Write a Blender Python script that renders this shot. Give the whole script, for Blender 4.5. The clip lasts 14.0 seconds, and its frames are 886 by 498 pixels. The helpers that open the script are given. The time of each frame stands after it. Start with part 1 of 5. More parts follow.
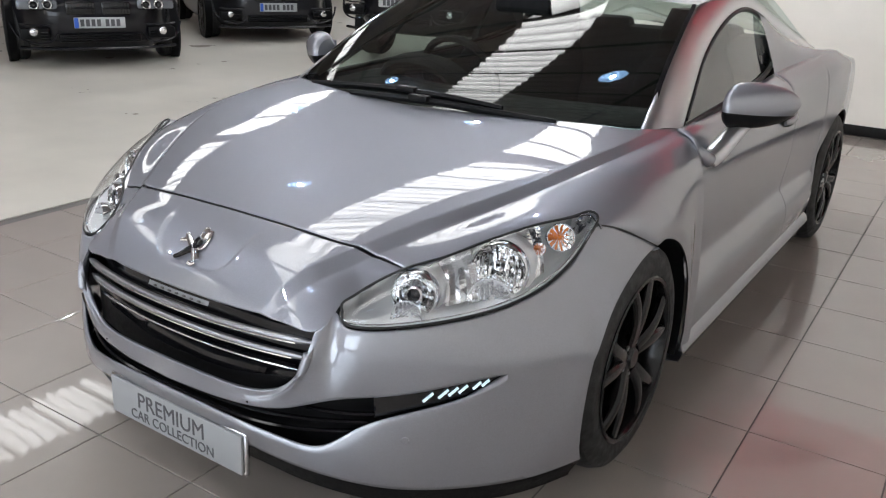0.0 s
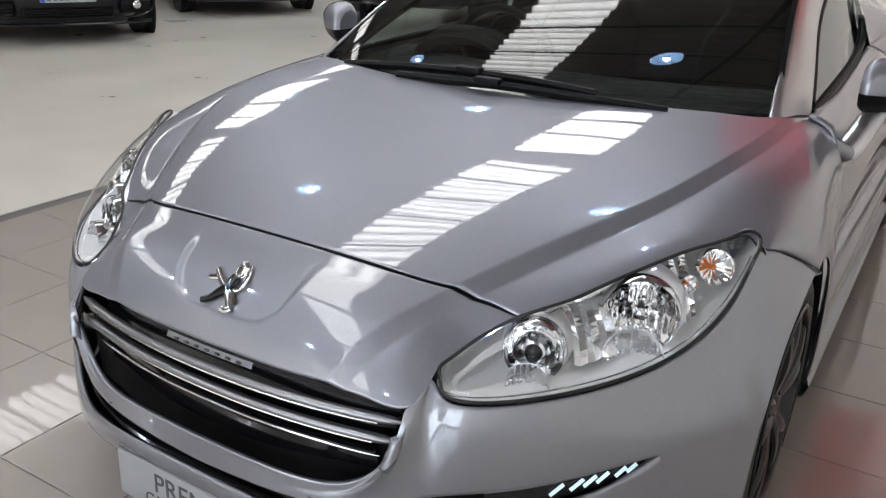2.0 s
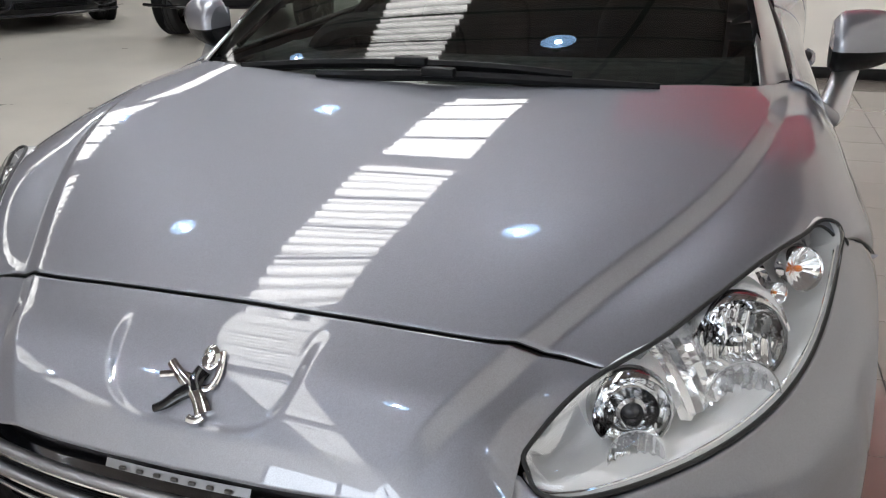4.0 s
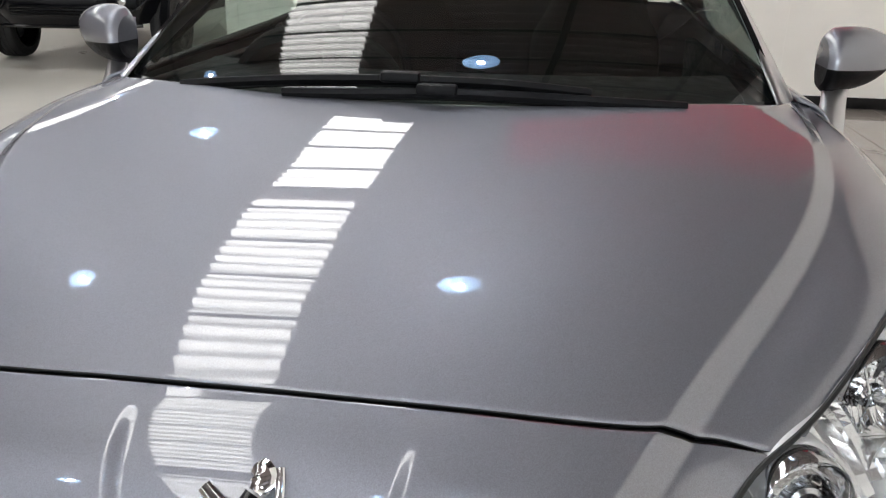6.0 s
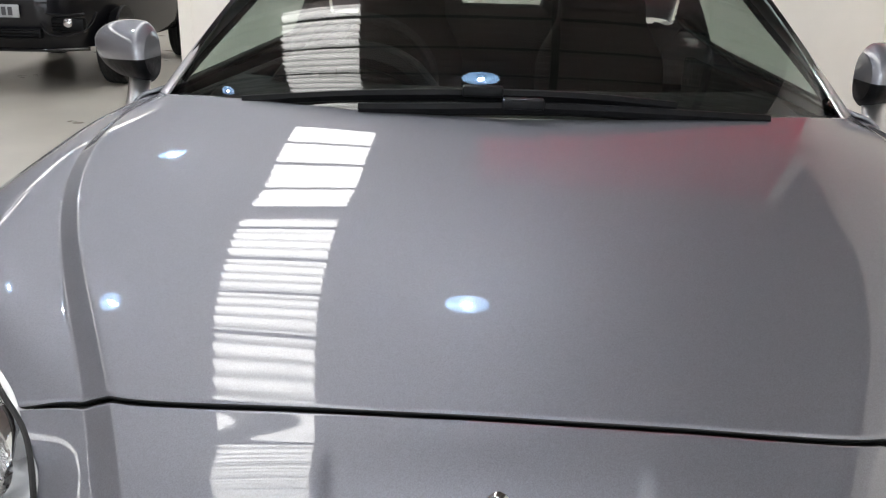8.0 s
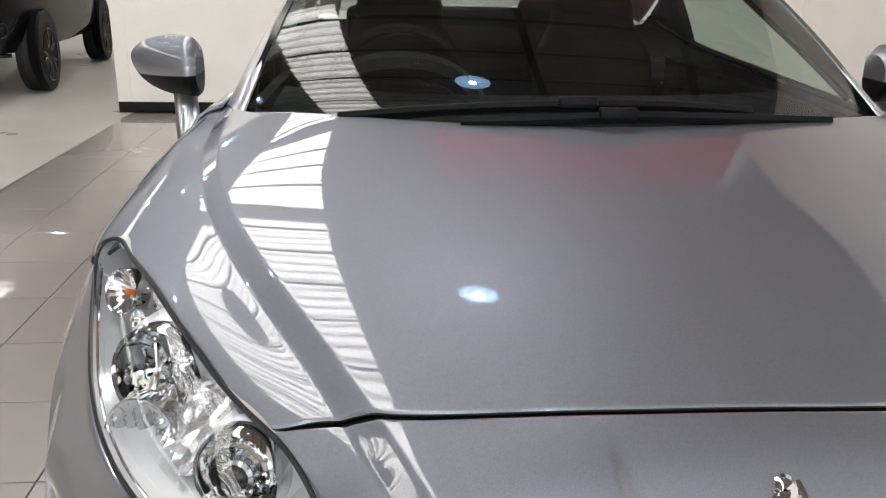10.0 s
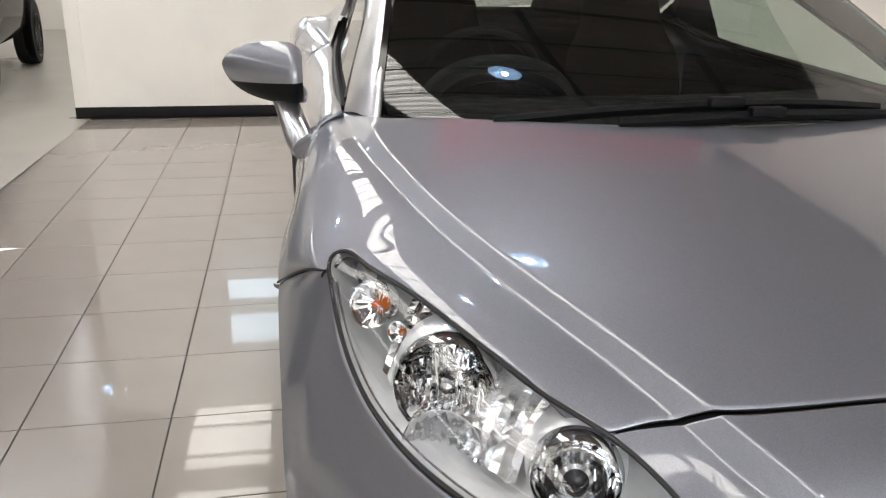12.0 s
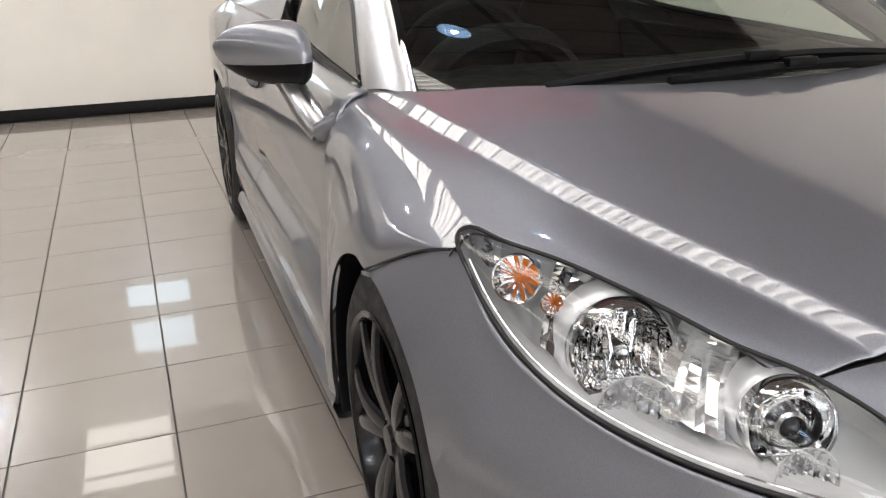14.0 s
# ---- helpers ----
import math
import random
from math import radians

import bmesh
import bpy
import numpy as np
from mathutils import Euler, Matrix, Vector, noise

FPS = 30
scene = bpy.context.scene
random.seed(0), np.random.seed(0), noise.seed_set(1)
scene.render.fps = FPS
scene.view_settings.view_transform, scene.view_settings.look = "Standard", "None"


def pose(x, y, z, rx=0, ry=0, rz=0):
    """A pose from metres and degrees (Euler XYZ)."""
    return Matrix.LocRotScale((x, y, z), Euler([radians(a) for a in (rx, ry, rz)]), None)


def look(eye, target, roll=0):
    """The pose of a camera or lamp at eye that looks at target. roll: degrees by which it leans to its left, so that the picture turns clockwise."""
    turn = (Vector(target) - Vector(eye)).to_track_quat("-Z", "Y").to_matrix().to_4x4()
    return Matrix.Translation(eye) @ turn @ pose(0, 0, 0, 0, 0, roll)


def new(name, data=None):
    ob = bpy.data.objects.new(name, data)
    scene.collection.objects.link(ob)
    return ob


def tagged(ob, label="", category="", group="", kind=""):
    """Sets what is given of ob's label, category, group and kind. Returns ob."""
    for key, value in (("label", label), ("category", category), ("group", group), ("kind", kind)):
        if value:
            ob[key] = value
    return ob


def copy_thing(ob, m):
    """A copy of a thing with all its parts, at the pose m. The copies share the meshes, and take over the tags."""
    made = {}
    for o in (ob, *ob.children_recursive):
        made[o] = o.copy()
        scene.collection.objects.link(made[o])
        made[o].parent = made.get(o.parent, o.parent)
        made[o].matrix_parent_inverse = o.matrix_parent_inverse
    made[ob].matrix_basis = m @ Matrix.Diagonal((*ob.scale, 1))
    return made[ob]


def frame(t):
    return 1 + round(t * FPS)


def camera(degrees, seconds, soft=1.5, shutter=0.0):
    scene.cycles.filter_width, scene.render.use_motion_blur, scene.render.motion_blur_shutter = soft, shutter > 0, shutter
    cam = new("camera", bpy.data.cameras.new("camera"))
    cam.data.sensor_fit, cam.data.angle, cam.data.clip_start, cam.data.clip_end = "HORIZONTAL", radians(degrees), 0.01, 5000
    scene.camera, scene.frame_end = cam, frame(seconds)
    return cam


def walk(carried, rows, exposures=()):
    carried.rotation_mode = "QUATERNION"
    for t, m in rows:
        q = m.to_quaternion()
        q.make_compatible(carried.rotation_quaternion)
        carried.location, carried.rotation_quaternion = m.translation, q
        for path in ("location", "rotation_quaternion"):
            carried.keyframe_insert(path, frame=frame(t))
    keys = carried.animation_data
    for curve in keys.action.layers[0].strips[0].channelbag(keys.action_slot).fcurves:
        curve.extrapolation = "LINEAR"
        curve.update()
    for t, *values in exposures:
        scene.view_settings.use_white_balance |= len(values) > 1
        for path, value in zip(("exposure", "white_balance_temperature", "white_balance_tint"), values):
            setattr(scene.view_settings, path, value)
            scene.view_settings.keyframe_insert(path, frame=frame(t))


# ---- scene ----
cam = camera(55.78, 14.0, soft=1.2)
PATH = [
    (0.0, 1.6433, -2.1301, 1.4678, 69.629, -1.962, 34.378),
    (0.5, 1.5561, -2.0911, 1.4397, 70.207, -2.378, 34.735),
    (1.0, 1.4240, -1.9846, 1.4224, 69.849, -2.972, 35.529),
    (1.5, 1.2922, -1.8923, 1.4079, 68.909, -2.723, 35.227),
    (2.0, 1.1205, -1.8418, 1.3907, 67.945, -1.613, 32.371),
    (2.5, 0.9758, -1.8074, 1.3657, 66.677, -0.441, 28.681),
    (3.0, 0.8680, -1.7726, 1.3399, 66.128, 0.178, 25.145),
    (3.5, 0.7547, -1.7122, 1.3128, 66.881, 0.546, 21.742),
    (4.0, 0.6534, -1.6379, 1.3058, 67.882, 0.787, 18.875),
    (6.5, 0.2107, -1.4340, 1.2293, 69.945, -1.388, 7.110),
    (7.0, 0.1438, -1.4293, 1.2258, 70.475, -1.406, 6.062),
    (7.5, 0.0802, -1.4411, 1.2215, 71.236, -1.137, 4.717),
    (8.0, -0.0061, -1.4372, 1.2091, 71.344, -1.442, 3.781),
    (8.5, -0.0964, -1.4229, 1.1953, 71.282, -1.283, 3.275),
    (11.0, -0.6078, -1.5376, 1.2715, 71.121, -1.168, -6.948),
    (11.5, -0.7340, -1.5141, 1.2605, 71.260, -1.157, -7.588),
    (12.0, -0.8769, -1.4619, 1.2565, 70.987, -0.680, -9.308),
    (12.5, -0.9545, -1.4253, 1.2552, 70.411, -0.682, -11.442),
    (13.0, -1.0441, -1.3883, 1.2397, 69.952, -0.657, -13.769),
    (13.5, -1.1556, -1.3476, 1.2390, 69.444, 0.140, -16.863),
    (14.0, -1.2528, -1.3214, 1.2260, 69.826, 1.140, -19.796),
]
walk(cam, [(t, pose(x, y, z, a, b, c)) for t, x, y, z, a, b, c in PATH], [(0.0, 0.92, 6200, 10), (2.0, 0.82, 6250, 10), (4.0, 0.78, 6350, 10), (8.5, 0.80, 6400, 10), (14.0, 0.80, 6750, 11)])

# ---- world and light ----
world = bpy.data.worlds.new("world")
scene.world = world
world.use_nodes = True
wn = world.node_tree
sky = wn.nodes.new("ShaderNodeTexSky")
sky.sky_type = "NISHITA"
sky.sun_disc = False
sky.sun_elevation, sky.sun_rotation = radians(48), radians(200)
wn.links.new(sky.outputs[0], wn.nodes["Background"].inputs[0])
wn.nodes["Background"].inputs[1].default_value = 0.08

WAVE = 0.186          # pitch of the corrugated roof sheets
SKYLIGHT = 2.15      # glow of the translucent roof sheets
HIGHBAY = 1800.0      # glow of the lamp cores
PANE_GLOW = 2.9        # glow of the fill panel added behind the camera; scales the small panes too

# ---- materials ----
def mat(name, color, rough=0.5, metal=0.0, noise_amt=0.0, noise_scale=20.0, bump=0.0, bump_scale=200.0, coat=0.0, coat_rough=0.03, spec=0.5, emit=None, glow=0.0):
    m = bpy.data.materials.new(name)
    m.use_nodes = True
    nt = m.node_tree
    b = nt.nodes["Principled BSDF"]
    b.inputs["Base Color"].default_value = (*color, 1)
    b.inputs["Roughness"].default_value = rough
    b.inputs["Metallic"].default_value = metal
    b.inputs["Coat Weight"].default_value = coat
    b.inputs["Coat Roughness"].default_value = coat_rough
    b.inputs["Specular IOR Level"].default_value = spec
    if emit:
        b.inputs["Emission Color"].default_value = (*emit, 1)
        b.inputs["Emission Strength"].default_value = glow
    tc = nt.nodes.new("ShaderNodeTexCoord")
    if noise_amt:
        n = nt.nodes.new("ShaderNodeTexNoise")
        n.inputs["Scale"].default_value = noise_scale
        n.inputs["Detail"].default_value = 6
        nt.links.new(tc.outputs["Object"], n.inputs["Vector"])
        r = nt.nodes.new("ShaderNodeMapRange")
        r.inputs[1].default_value, r.inputs[2].default_value = 0.3, 0.7
        r.inputs[3].default_value, r.inputs[4].default_value = 1 - noise_amt, 1 + noise_amt
        nt.links.new(n.outputs[0], r.inputs[0])
        mx = nt.nodes.new("ShaderNodeVectorMath")
        mx.operation = "SCALE"
        mx.inputs[0].default_value = color
        nt.links.new(r.outputs[0], mx.inputs["Scale"])
        nt.links.new(mx.outputs[0], b.inputs["Base Color"])
        r2 = nt.nodes.new("ShaderNodeMapRange")
        r2.inputs[1].default_value, r2.inputs[2].default_value = 0.3, 0.7
        r2.inputs[3].default_value, r2.inputs[4].default_value = rough * (1 - noise_amt), min(1, rough * (1 + noise_amt))
        nt.links.new(n.outputs[0], r2.inputs[0])
        nt.links.new(r2.outputs[0], b.inputs["Roughness"])
    if bump:
        n2 = nt.nodes.new("ShaderNodeTexNoise")
        n2.inputs["Scale"].default_value = bump_scale
        n2.inputs["Detail"].default_value = 4
        nt.links.new(tc.outputs["Object"], n2.inputs["Vector"])
        bp = nt.nodes.new("ShaderNodeBump")
        bp.inputs["Strength"].default_value = bump
        bp.inputs["Distance"].default_value = 0.002
        nt.links.new(n2.outputs[0], bp.inputs["Height"])
        nt.links.new(bp.outputs[0], b.inputs["Normal"])
    return m


def paint_material(name, color, flake=0.12, rough=0.42, metal=0.5):
    m = mat(name, color, rough=rough, metal=metal, coat=1.0, coat_rough=0.015)
    nt = m.node_tree
    b = nt.nodes["Principled BSDF"]
    tc = nt.nodes.new("ShaderNodeTexCoord")
    v = nt.nodes.new("ShaderNodeTexVoronoi")
    v.inputs["Scale"].default_value = 1400
    nt.links.new(tc.outputs["Object"], v.inputs["Vector"])
    r = nt.nodes.new("ShaderNodeMapRange")
    r.inputs[3].default_value, r.inputs[4].default_value = 1 - flake, 1 + flake
    nt.links.new(v.outputs["Color"], r.inputs[0])
    mx = nt.nodes.new("ShaderNodeVectorMath")
    mx.operation = "SCALE"
    mx.inputs[0].default_value = color
    nt.links.new(r.outputs[0], mx.inputs["Scale"])
    nt.links.new(mx.outputs[0], b.inputs["Base Color"])
    return m


def glass_material(name, tint, rough=0.0, gloss=1.0):
    # thin sheet: see-through with a mirror-like skin
    m = bpy.data.materials.new(name)
    m.use_nodes = True
    nt = m.node_tree
    nt.nodes.remove(nt.nodes["Principled BSDF"])
    out = nt.nodes["Material Output"]
    tr = nt.nodes.new("ShaderNodeBsdfTransparent")
    tr.inputs[0].default_value = (*tint, 1)
    gl = nt.nodes.new("ShaderNodeBsdfGlossy")
    gl.inputs["Roughness"].default_value = rough
    lw = nt.nodes.new("ShaderNodeLayerWeight")
    pw = nt.nodes.new("ShaderNodeMath")
    pw.operation = "POWER"
    pw.inputs[1].default_value = 5.0
    nt.links.new(lw.outputs["Facing"], pw.inputs[0])
    mul = nt.nodes.new("ShaderNodeMath")
    mul.operation = "MULTIPLY_ADD"
    mul.inputs[1].default_value, mul.inputs[2].default_value = 0.93, 0.045 * gloss
    mul.use_clamp = True
    mix = nt.nodes.new("ShaderNodeMixShader")
    nt.links.new(pw.outputs[0], mul.inputs[0])
    nt.links.new(mul.outputs[0], mix.inputs[0])
    nt.links.new(tr.outputs[0], mix.inputs[1])
    nt.links.new(gl.outputs[0], mix.inputs[2])
    nt.links.new(mix.outputs[0], out.inputs[0])
    return m


PAINT = paint_material("silver_grey_paint", (0.238, 0.244, 0.277), 0.20, 0.53, 0.88)
PAINT.node_tree.nodes["Principled BSDF"].inputs["Coat IOR"].default_value = 2.0
PAINT_BLACK = paint_material("black_paint", (0.004, 0.004, 0.006), 0.2, 0.5, 0.0)
PAINT_GREY = paint_material("dark_grey_paint", (0.022, 0.022, 0.025), 0.2, 0.4, 0.3)
for m in (PAINT_BLACK, PAINT_GREY):
    m.node_tree.nodes["Principled BSDF"].inputs["Specular IOR Level"].default_value = 0.1
    m.node_tree.nodes["Principled BSDF"].inputs["Coat Weight"].default_value = 0.6
CHROME = mat("chrome", (0.86, 0.87, 0.88), 0.06, 1.0)
SATIN = mat("satin_chrome", (0.62, 0.62, 0.63), 0.22, 1.0)
BRUSHED = mat("brushed_dark_silver", (0.27, 0.27, 0.28), 0.34, 0.9, 0.05, 60)
DULL = mat("dull_silver", (0.20, 0.20, 0.21), 0.4, 0.6)
REFLECTOR = mat("lamp_reflector", (0.93, 0.93, 0.94), 0.04, 1.0)
SATIN_PAINT = mat("bright_silver_paint", (0.52, 0.52, 0.53), 0.30, 0.95, coat=0.6)


HOUSING = mat("lamp_housing", (0.82, 0.82, 0.82), 0.25, 0.4, 0.03, 30)
FLUTED = mat("fluted_reflector", (0.58, 0.58, 0.59), 0.07, 1.0)
FIN = mat("bright_lamp_fin", (0.92, 0.92, 0.93), 0.16, 0.85)
SHROUD = mat("satin_lamp_shroud", (0.86, 0.86, 0.87), 0.33, 0.55, 0.03, 30)
LAMP_GLAZE = mat("far_lamp_glass", (0.16, 0.17, 0.19), 0.12, 0.6)
SMOKED = mat("smoked_lamp_glass", (0.05, 0.05, 0.055), 0.08, 0.2)
BLACK_GLOSS = mat("gloss_black", (0.005, 0.005, 0.006), 0.10, 0.0)
BLACK_PLASTIC = mat("black_plastic", (0.004, 0.004, 0.0045), 0.45, 0, 0.15, 60, 0.2, 500, spec=0.12)
RUBBER = mat("tyre_rubber", (0.010, 0.010, 0.010), 0.65, 0, 0.2, 40, 0.4, 300)
SEAL = mat("black_rubber_seal", (0.006, 0.006, 0.006), 0.55)
WHEEL = mat("gunmetal_alloy", (0.017, 0.017, 0.018), 0.2, 0.6, 0.1, 30)
BRAKE = mat("brake_steel", (0.25, 0.25, 0.25), 0.35, 1.0, 0.2, 40)
AMBER = mat("amber_bulb", (0.60, 0.15, 0.02), 0.12, 0.0)
LENS = glass_material("lamp_lens", (0.95, 0.96, 0.96), 0.0, 2.1)
WINDSCREEN = glass_material("windscreen_glass", (0.76, 0.84, 0.80), 0.0, 2.7)
SIDE_GLASS = glass_material("side_glass", (0.80, 0.90, 0.85), 0.0, 4.0)
BULB = glass_material("bulb_glass", (0.9, 0.9, 0.9), 0.0, 1.5)
LED = mat("led_white", (0.5, 0.6, 0.65), 0.3, emit=(0.70, 0.92, 1.0), glow=0.28)
FRONT_FILL = mat("front_fill_glow", (0.1, 0.1, 0.1), 0.1, emit=(0.86, 0.93, 1.0), glow=PANE_GLOW)
SMALL_PANE = mat("small_daylight_pane", (0.1, 0.1, 0.1), 0.1, emit=(0.70, 0.88, 1.0), glow=0.75 * PANE_GLOW)
CABIN = mat("cabin_plastic", (0.004, 0.004, 0.0045), 0.7, 0, 0.2, 30, 0.3, 300, spec=0.15)
LEATHER = mat("dark_leather", (0.004, 0.003, 0.0028), 0.7, 0, 0.2, 25, 0.3, 200, spec=0.15)
SHOW_PLATE = mat("grey_show_plate", (0.27, 0.275, 0.28), 0.4, 0, 0.05, 8)
PLATE = mat("show_plate", (0.36, 0.37, 0.375), 0.35, 0, 0.05, 8)
INK = mat("plate_ink", (0.05, 0.05, 0.055), 0.5)
BLUE_BAND = mat("blue_band", (0.02, 0.09, 0.45), 0.4)
WALL_WHITE = mat("white_wall_paint", (0.91, 0.865, 0.79), 0.55, 0, 0.03, 2.5, 0.15, 60)
SKIRT = mat("black_skirting", (0.008, 0.007, 0.007), 0.6, 0, 0.3, 12, spec=0.25)
CONCRETE = mat("painted_concrete", (0.50, 0.47, 0.415), 0.30, 0, 0.10, 1.7, 0.15, 20)
TILE = mat("polished_floor_tile", (0.316, 0.278, 0.249), 0.25, 0, 0.02, 5, 0.012, 9, coat=0.7, coat_rough=0.03)
TILE.node_tree.nodes["Principled BSDF"].inputs["Coat IOR"].default_value = 1.68
GROUT = mat("grey_grout", (0.09, 0.082, 0.076), 0.8, 0, 0.2, 30)
ROOF = mat("brown_roof_sheet", (0.27, 0.225, 0.21), 0.6, 0, 0.15, 3)
STEEL = mat("dark_steel", (0.07, 0.065, 0.06), 0.5, 0.2, 0.2, 5)
BEAM = mat("brown_beam_paint", (0.23, 0.185, 0.185), 0.5, 0.0, 0.15, 4)
RED = mat("red_fascia", (0.66, 0.026, 0.06), 0.4, 0, 0.06, 3)
LAMP_DISH = mat("lamp_dish", (0.35, 0.55, 0.8), 0.3, 0.2, emit=(0.36, 0.62, 1.0), glow=1.7)
LAMP_CORE = mat("lamp_core", (1, 1, 1), 0.4, emit=(0.94, 0.955, 0.985), glow=HIGHBAY)


def skylight_material(strength):
    """Grubby translucent sheet; noise and wave stripes are put into its glow."""
    m = mat("translucent_roof_sheet", (0.85, 0.86, 0.84), 0.6, emit=(1.0, 0.975, 0.935), glow=strength)
    nt = m.node_tree
    b = nt.nodes["Principled BSDF"]
    tc = nt.nodes.new("ShaderNodeTexCoord")
    n = nt.nodes.new("ShaderNodeTexNoise")
    n.inputs["Scale"].default_value = 5.0
    n.inputs["Detail"].default_value = 8
    n.inputs["Roughness"].default_value = 0.7
    nt.links.new(tc.outputs["Object"], n.inputs["Vector"])
    r = nt.nodes.new("ShaderNodeMapRange")
    r.inputs[1].default_value, r.inputs[2].default_value = 0.3, 0.7
    r.inputs[3].default_value, r.inputs[4].default_value = strength * 0.66, strength * 1.16
    nt.links.new(n.outputs[0], r.inputs[0])
    # light and dark sides of the waves, put into the glow as sine stripes
    sx = nt.nodes.new("ShaderNodeSeparateXYZ")
    nt.links.new(tc.outputs["Object"], sx.inputs[0])
    ph = nt.nodes.new("ShaderNodeMath")
    ph.operation = "MULTIPLY"
    ph.inputs[1].default_value = 2 * math.pi / WAVE
    nt.links.new(sx.outputs[1], ph.inputs[0])
    sn = nt.nodes.new("ShaderNodeMath")
    sn.operation = "SINE"
    nt.links.new(ph.outputs[0], sn.inputs[0])
    r2 = nt.nodes.new("ShaderNodeMapRange")
    r2.inputs[1].default_value, r2.inputs[2].default_value = -0.8, 0.9
    r2.inputs[3].default_value, r2.inputs[4].default_value = 0.22, 1.24
    nt.links.new(sn.outputs[0], r2.inputs[0])
    mu = nt.nodes.new("ShaderNodeMath")
    mu.operation = "MULTIPLY"
    nt.links.new(r.outputs[0], mu.inputs[0])
    nt.links.new(r2.outputs[0], mu.inputs[1])
    nt.links.new(mu.outputs[0], b.inputs["Emission Strength"])
    return m


SKYSHEET = skylight_material(SKYLIGHT)
# same sheet for the far strip, glow lowered to dim its reflection
SKYSHEET_DIM = skylight_material(SKYLIGHT * 0.9)


# ---- mesh helpers ----
def V(*a):
    return np.array(a, float)


def cubic(xs, ys):
    """Natural cubic spline through the knots; ys may be vectors."""
    xs, ys = np.array(xs, float), np.array(ys, float)
    n = len(xs)
    h = np.diff(xs)
    A = np.zeros((n, n))
    r = np.zeros(ys.shape)
    A[0, 0] = A[-1, -1] = 1
    for i in range(1, n - 1):
        A[i, i - 1], A[i, i], A[i, i + 1] = h[i - 1], 2 * (h[i - 1] + h[i]), h[i]
        r[i] = 6 * ((ys[i + 1] - ys[i]) / h[i] - (ys[i] - ys[i - 1]) / h[i - 1])
    M = np.linalg.solve(A, r)

    def f(x):
        i = int(np.clip(np.searchsorted(xs, x) - 1, 0, n - 2))
        x = min(max(x, xs[0] - 0.1), xs[-1] + 0.1)
        a, b = xs[i + 1] - x, x - xs[i]
        return M[i] * a ** 3 / (6 * h[i]) + M[i + 1] * b ** 3 / (6 * h[i]) + (ys[i] / h[i] - M[i] * h[i] / 6) * a + (ys[i + 1] / h[i] - M[i + 1] * h[i] / 6) * b
    return f


def pchip(xs, ys):
    """Monotone cubic through the knots: no overshoot."""
    xs, ys = np.array(xs, float), np.array(ys, float)
    h, d = np.diff(xs), np.diff(ys) / np.diff(xs)
    m = np.zeros(len(xs))
    m[0], m[-1] = d[0], d[-1]
    for i in range(1, len(xs) - 1):
        if d[i - 1] * d[i] > 0:
            w1, w2 = 2 * h[i] + h[i - 1], h[i] + 2 * h[i - 1]
            m[i] = (w1 + w2) / (w1 / d[i - 1] + w2 / d[i])

    def f(x):
        x = min(max(x, xs[0]), xs[-1])
        i = int(np.clip(np.searchsorted(xs, x) - 1, 0, len(xs) - 2))
        t = (x - xs[i]) / h[i]
        return (ys[i] * (1 + 2 * t) + m[i] * h[i] * t) * (1 - t) ** 2 + (ys[i + 1] * (3 - 2 * t) + m[i + 1] * h[i] * (t - 1)) * t * t
    return f


def line3(points, n=None):
    """A smooth 3D curve through points, by chord length; returns a function of 0..1, or n samples."""
    P = np.array(points, float)
    d = np.r_[0, np.cumsum(np.linalg.norm(np.diff(P, axis=0), axis=1) ** 0.75)]
    f = cubic(d / d[-1], P)
    return f if n is None else np.array([f(t) for t in np.linspace(0, 1, n)])


def smooth(a, b, x):
    t = min(max((x - a) / (b - a), 0), 1)
    return t * t * (3 - 2 * t)


def obj(name, bm, material, parent=None, label="", shade=True):
    me = bpy.data.meshes.new(name)
    bm.to_mesh(me)
    bm.free()
    if shade:
        me.polygons.foreach_set("use_smooth", [True] * len(me.polygons))
        me.set_sharp_from_angle(angle=radians(35))
    for m in (material if isinstance(material, (list, tuple)) else [material]):
        me.materials.append(m)
    ob = new(name, me)
    if parent is not None:
        ob.parent = parent
    if label:
        ob["label"] = label
    return ob


def part(name, bm, material, parent, label="", shade=True):
    return obj(name, bm, material, parent, label, shade)


def thing(name, label, category, group="", kind="", at=None):
    e = new(name)
    if at is not None:
        e.matrix_basis = at
    return tagged(e, label, category, group, kind)


def grid(rows, bm=None, closed=False, flip=False):
    """A sheet through rows of points."""
    bm = bm or bmesh.new()
    vs = [[bm.verts.new(p) for p in r] for r in rows]
    m = len(rows[0])
    for i in range(len(rows) - 1):
        for j in range(m if closed else m - 1):
            q = [vs[i][j], vs[i][(j + 1) % m], vs[i + 1][(j + 1) % m], vs[i + 1][j]]
            if flip:
                q.reverse()
            try:
                bm.faces.new(q)
            except ValueError:
                pass
    return bm


def weld(bm, d=0.0004):
    bmesh.ops.remove_doubles(bm, verts=bm.verts, dist=d)
    bmesh.ops.recalc_face_normals(bm, faces=bm.faces)
    return bm


def mirror_x(bm):
    """Adds the mirror image across the car's middle and welds it."""
    g = bmesh.ops.duplicate(bm, geom=bm.verts[:] + bm.edges[:] + bm.faces[:])["geom"]
    for v in g:
        if isinstance(v, bmesh.types.BMVert):
            v.co.x = -v.co.x
    bmesh.ops.reverse_faces(bm, faces=[f for f in g if isinstance(f, bmesh.types.BMFace)])
    return bm


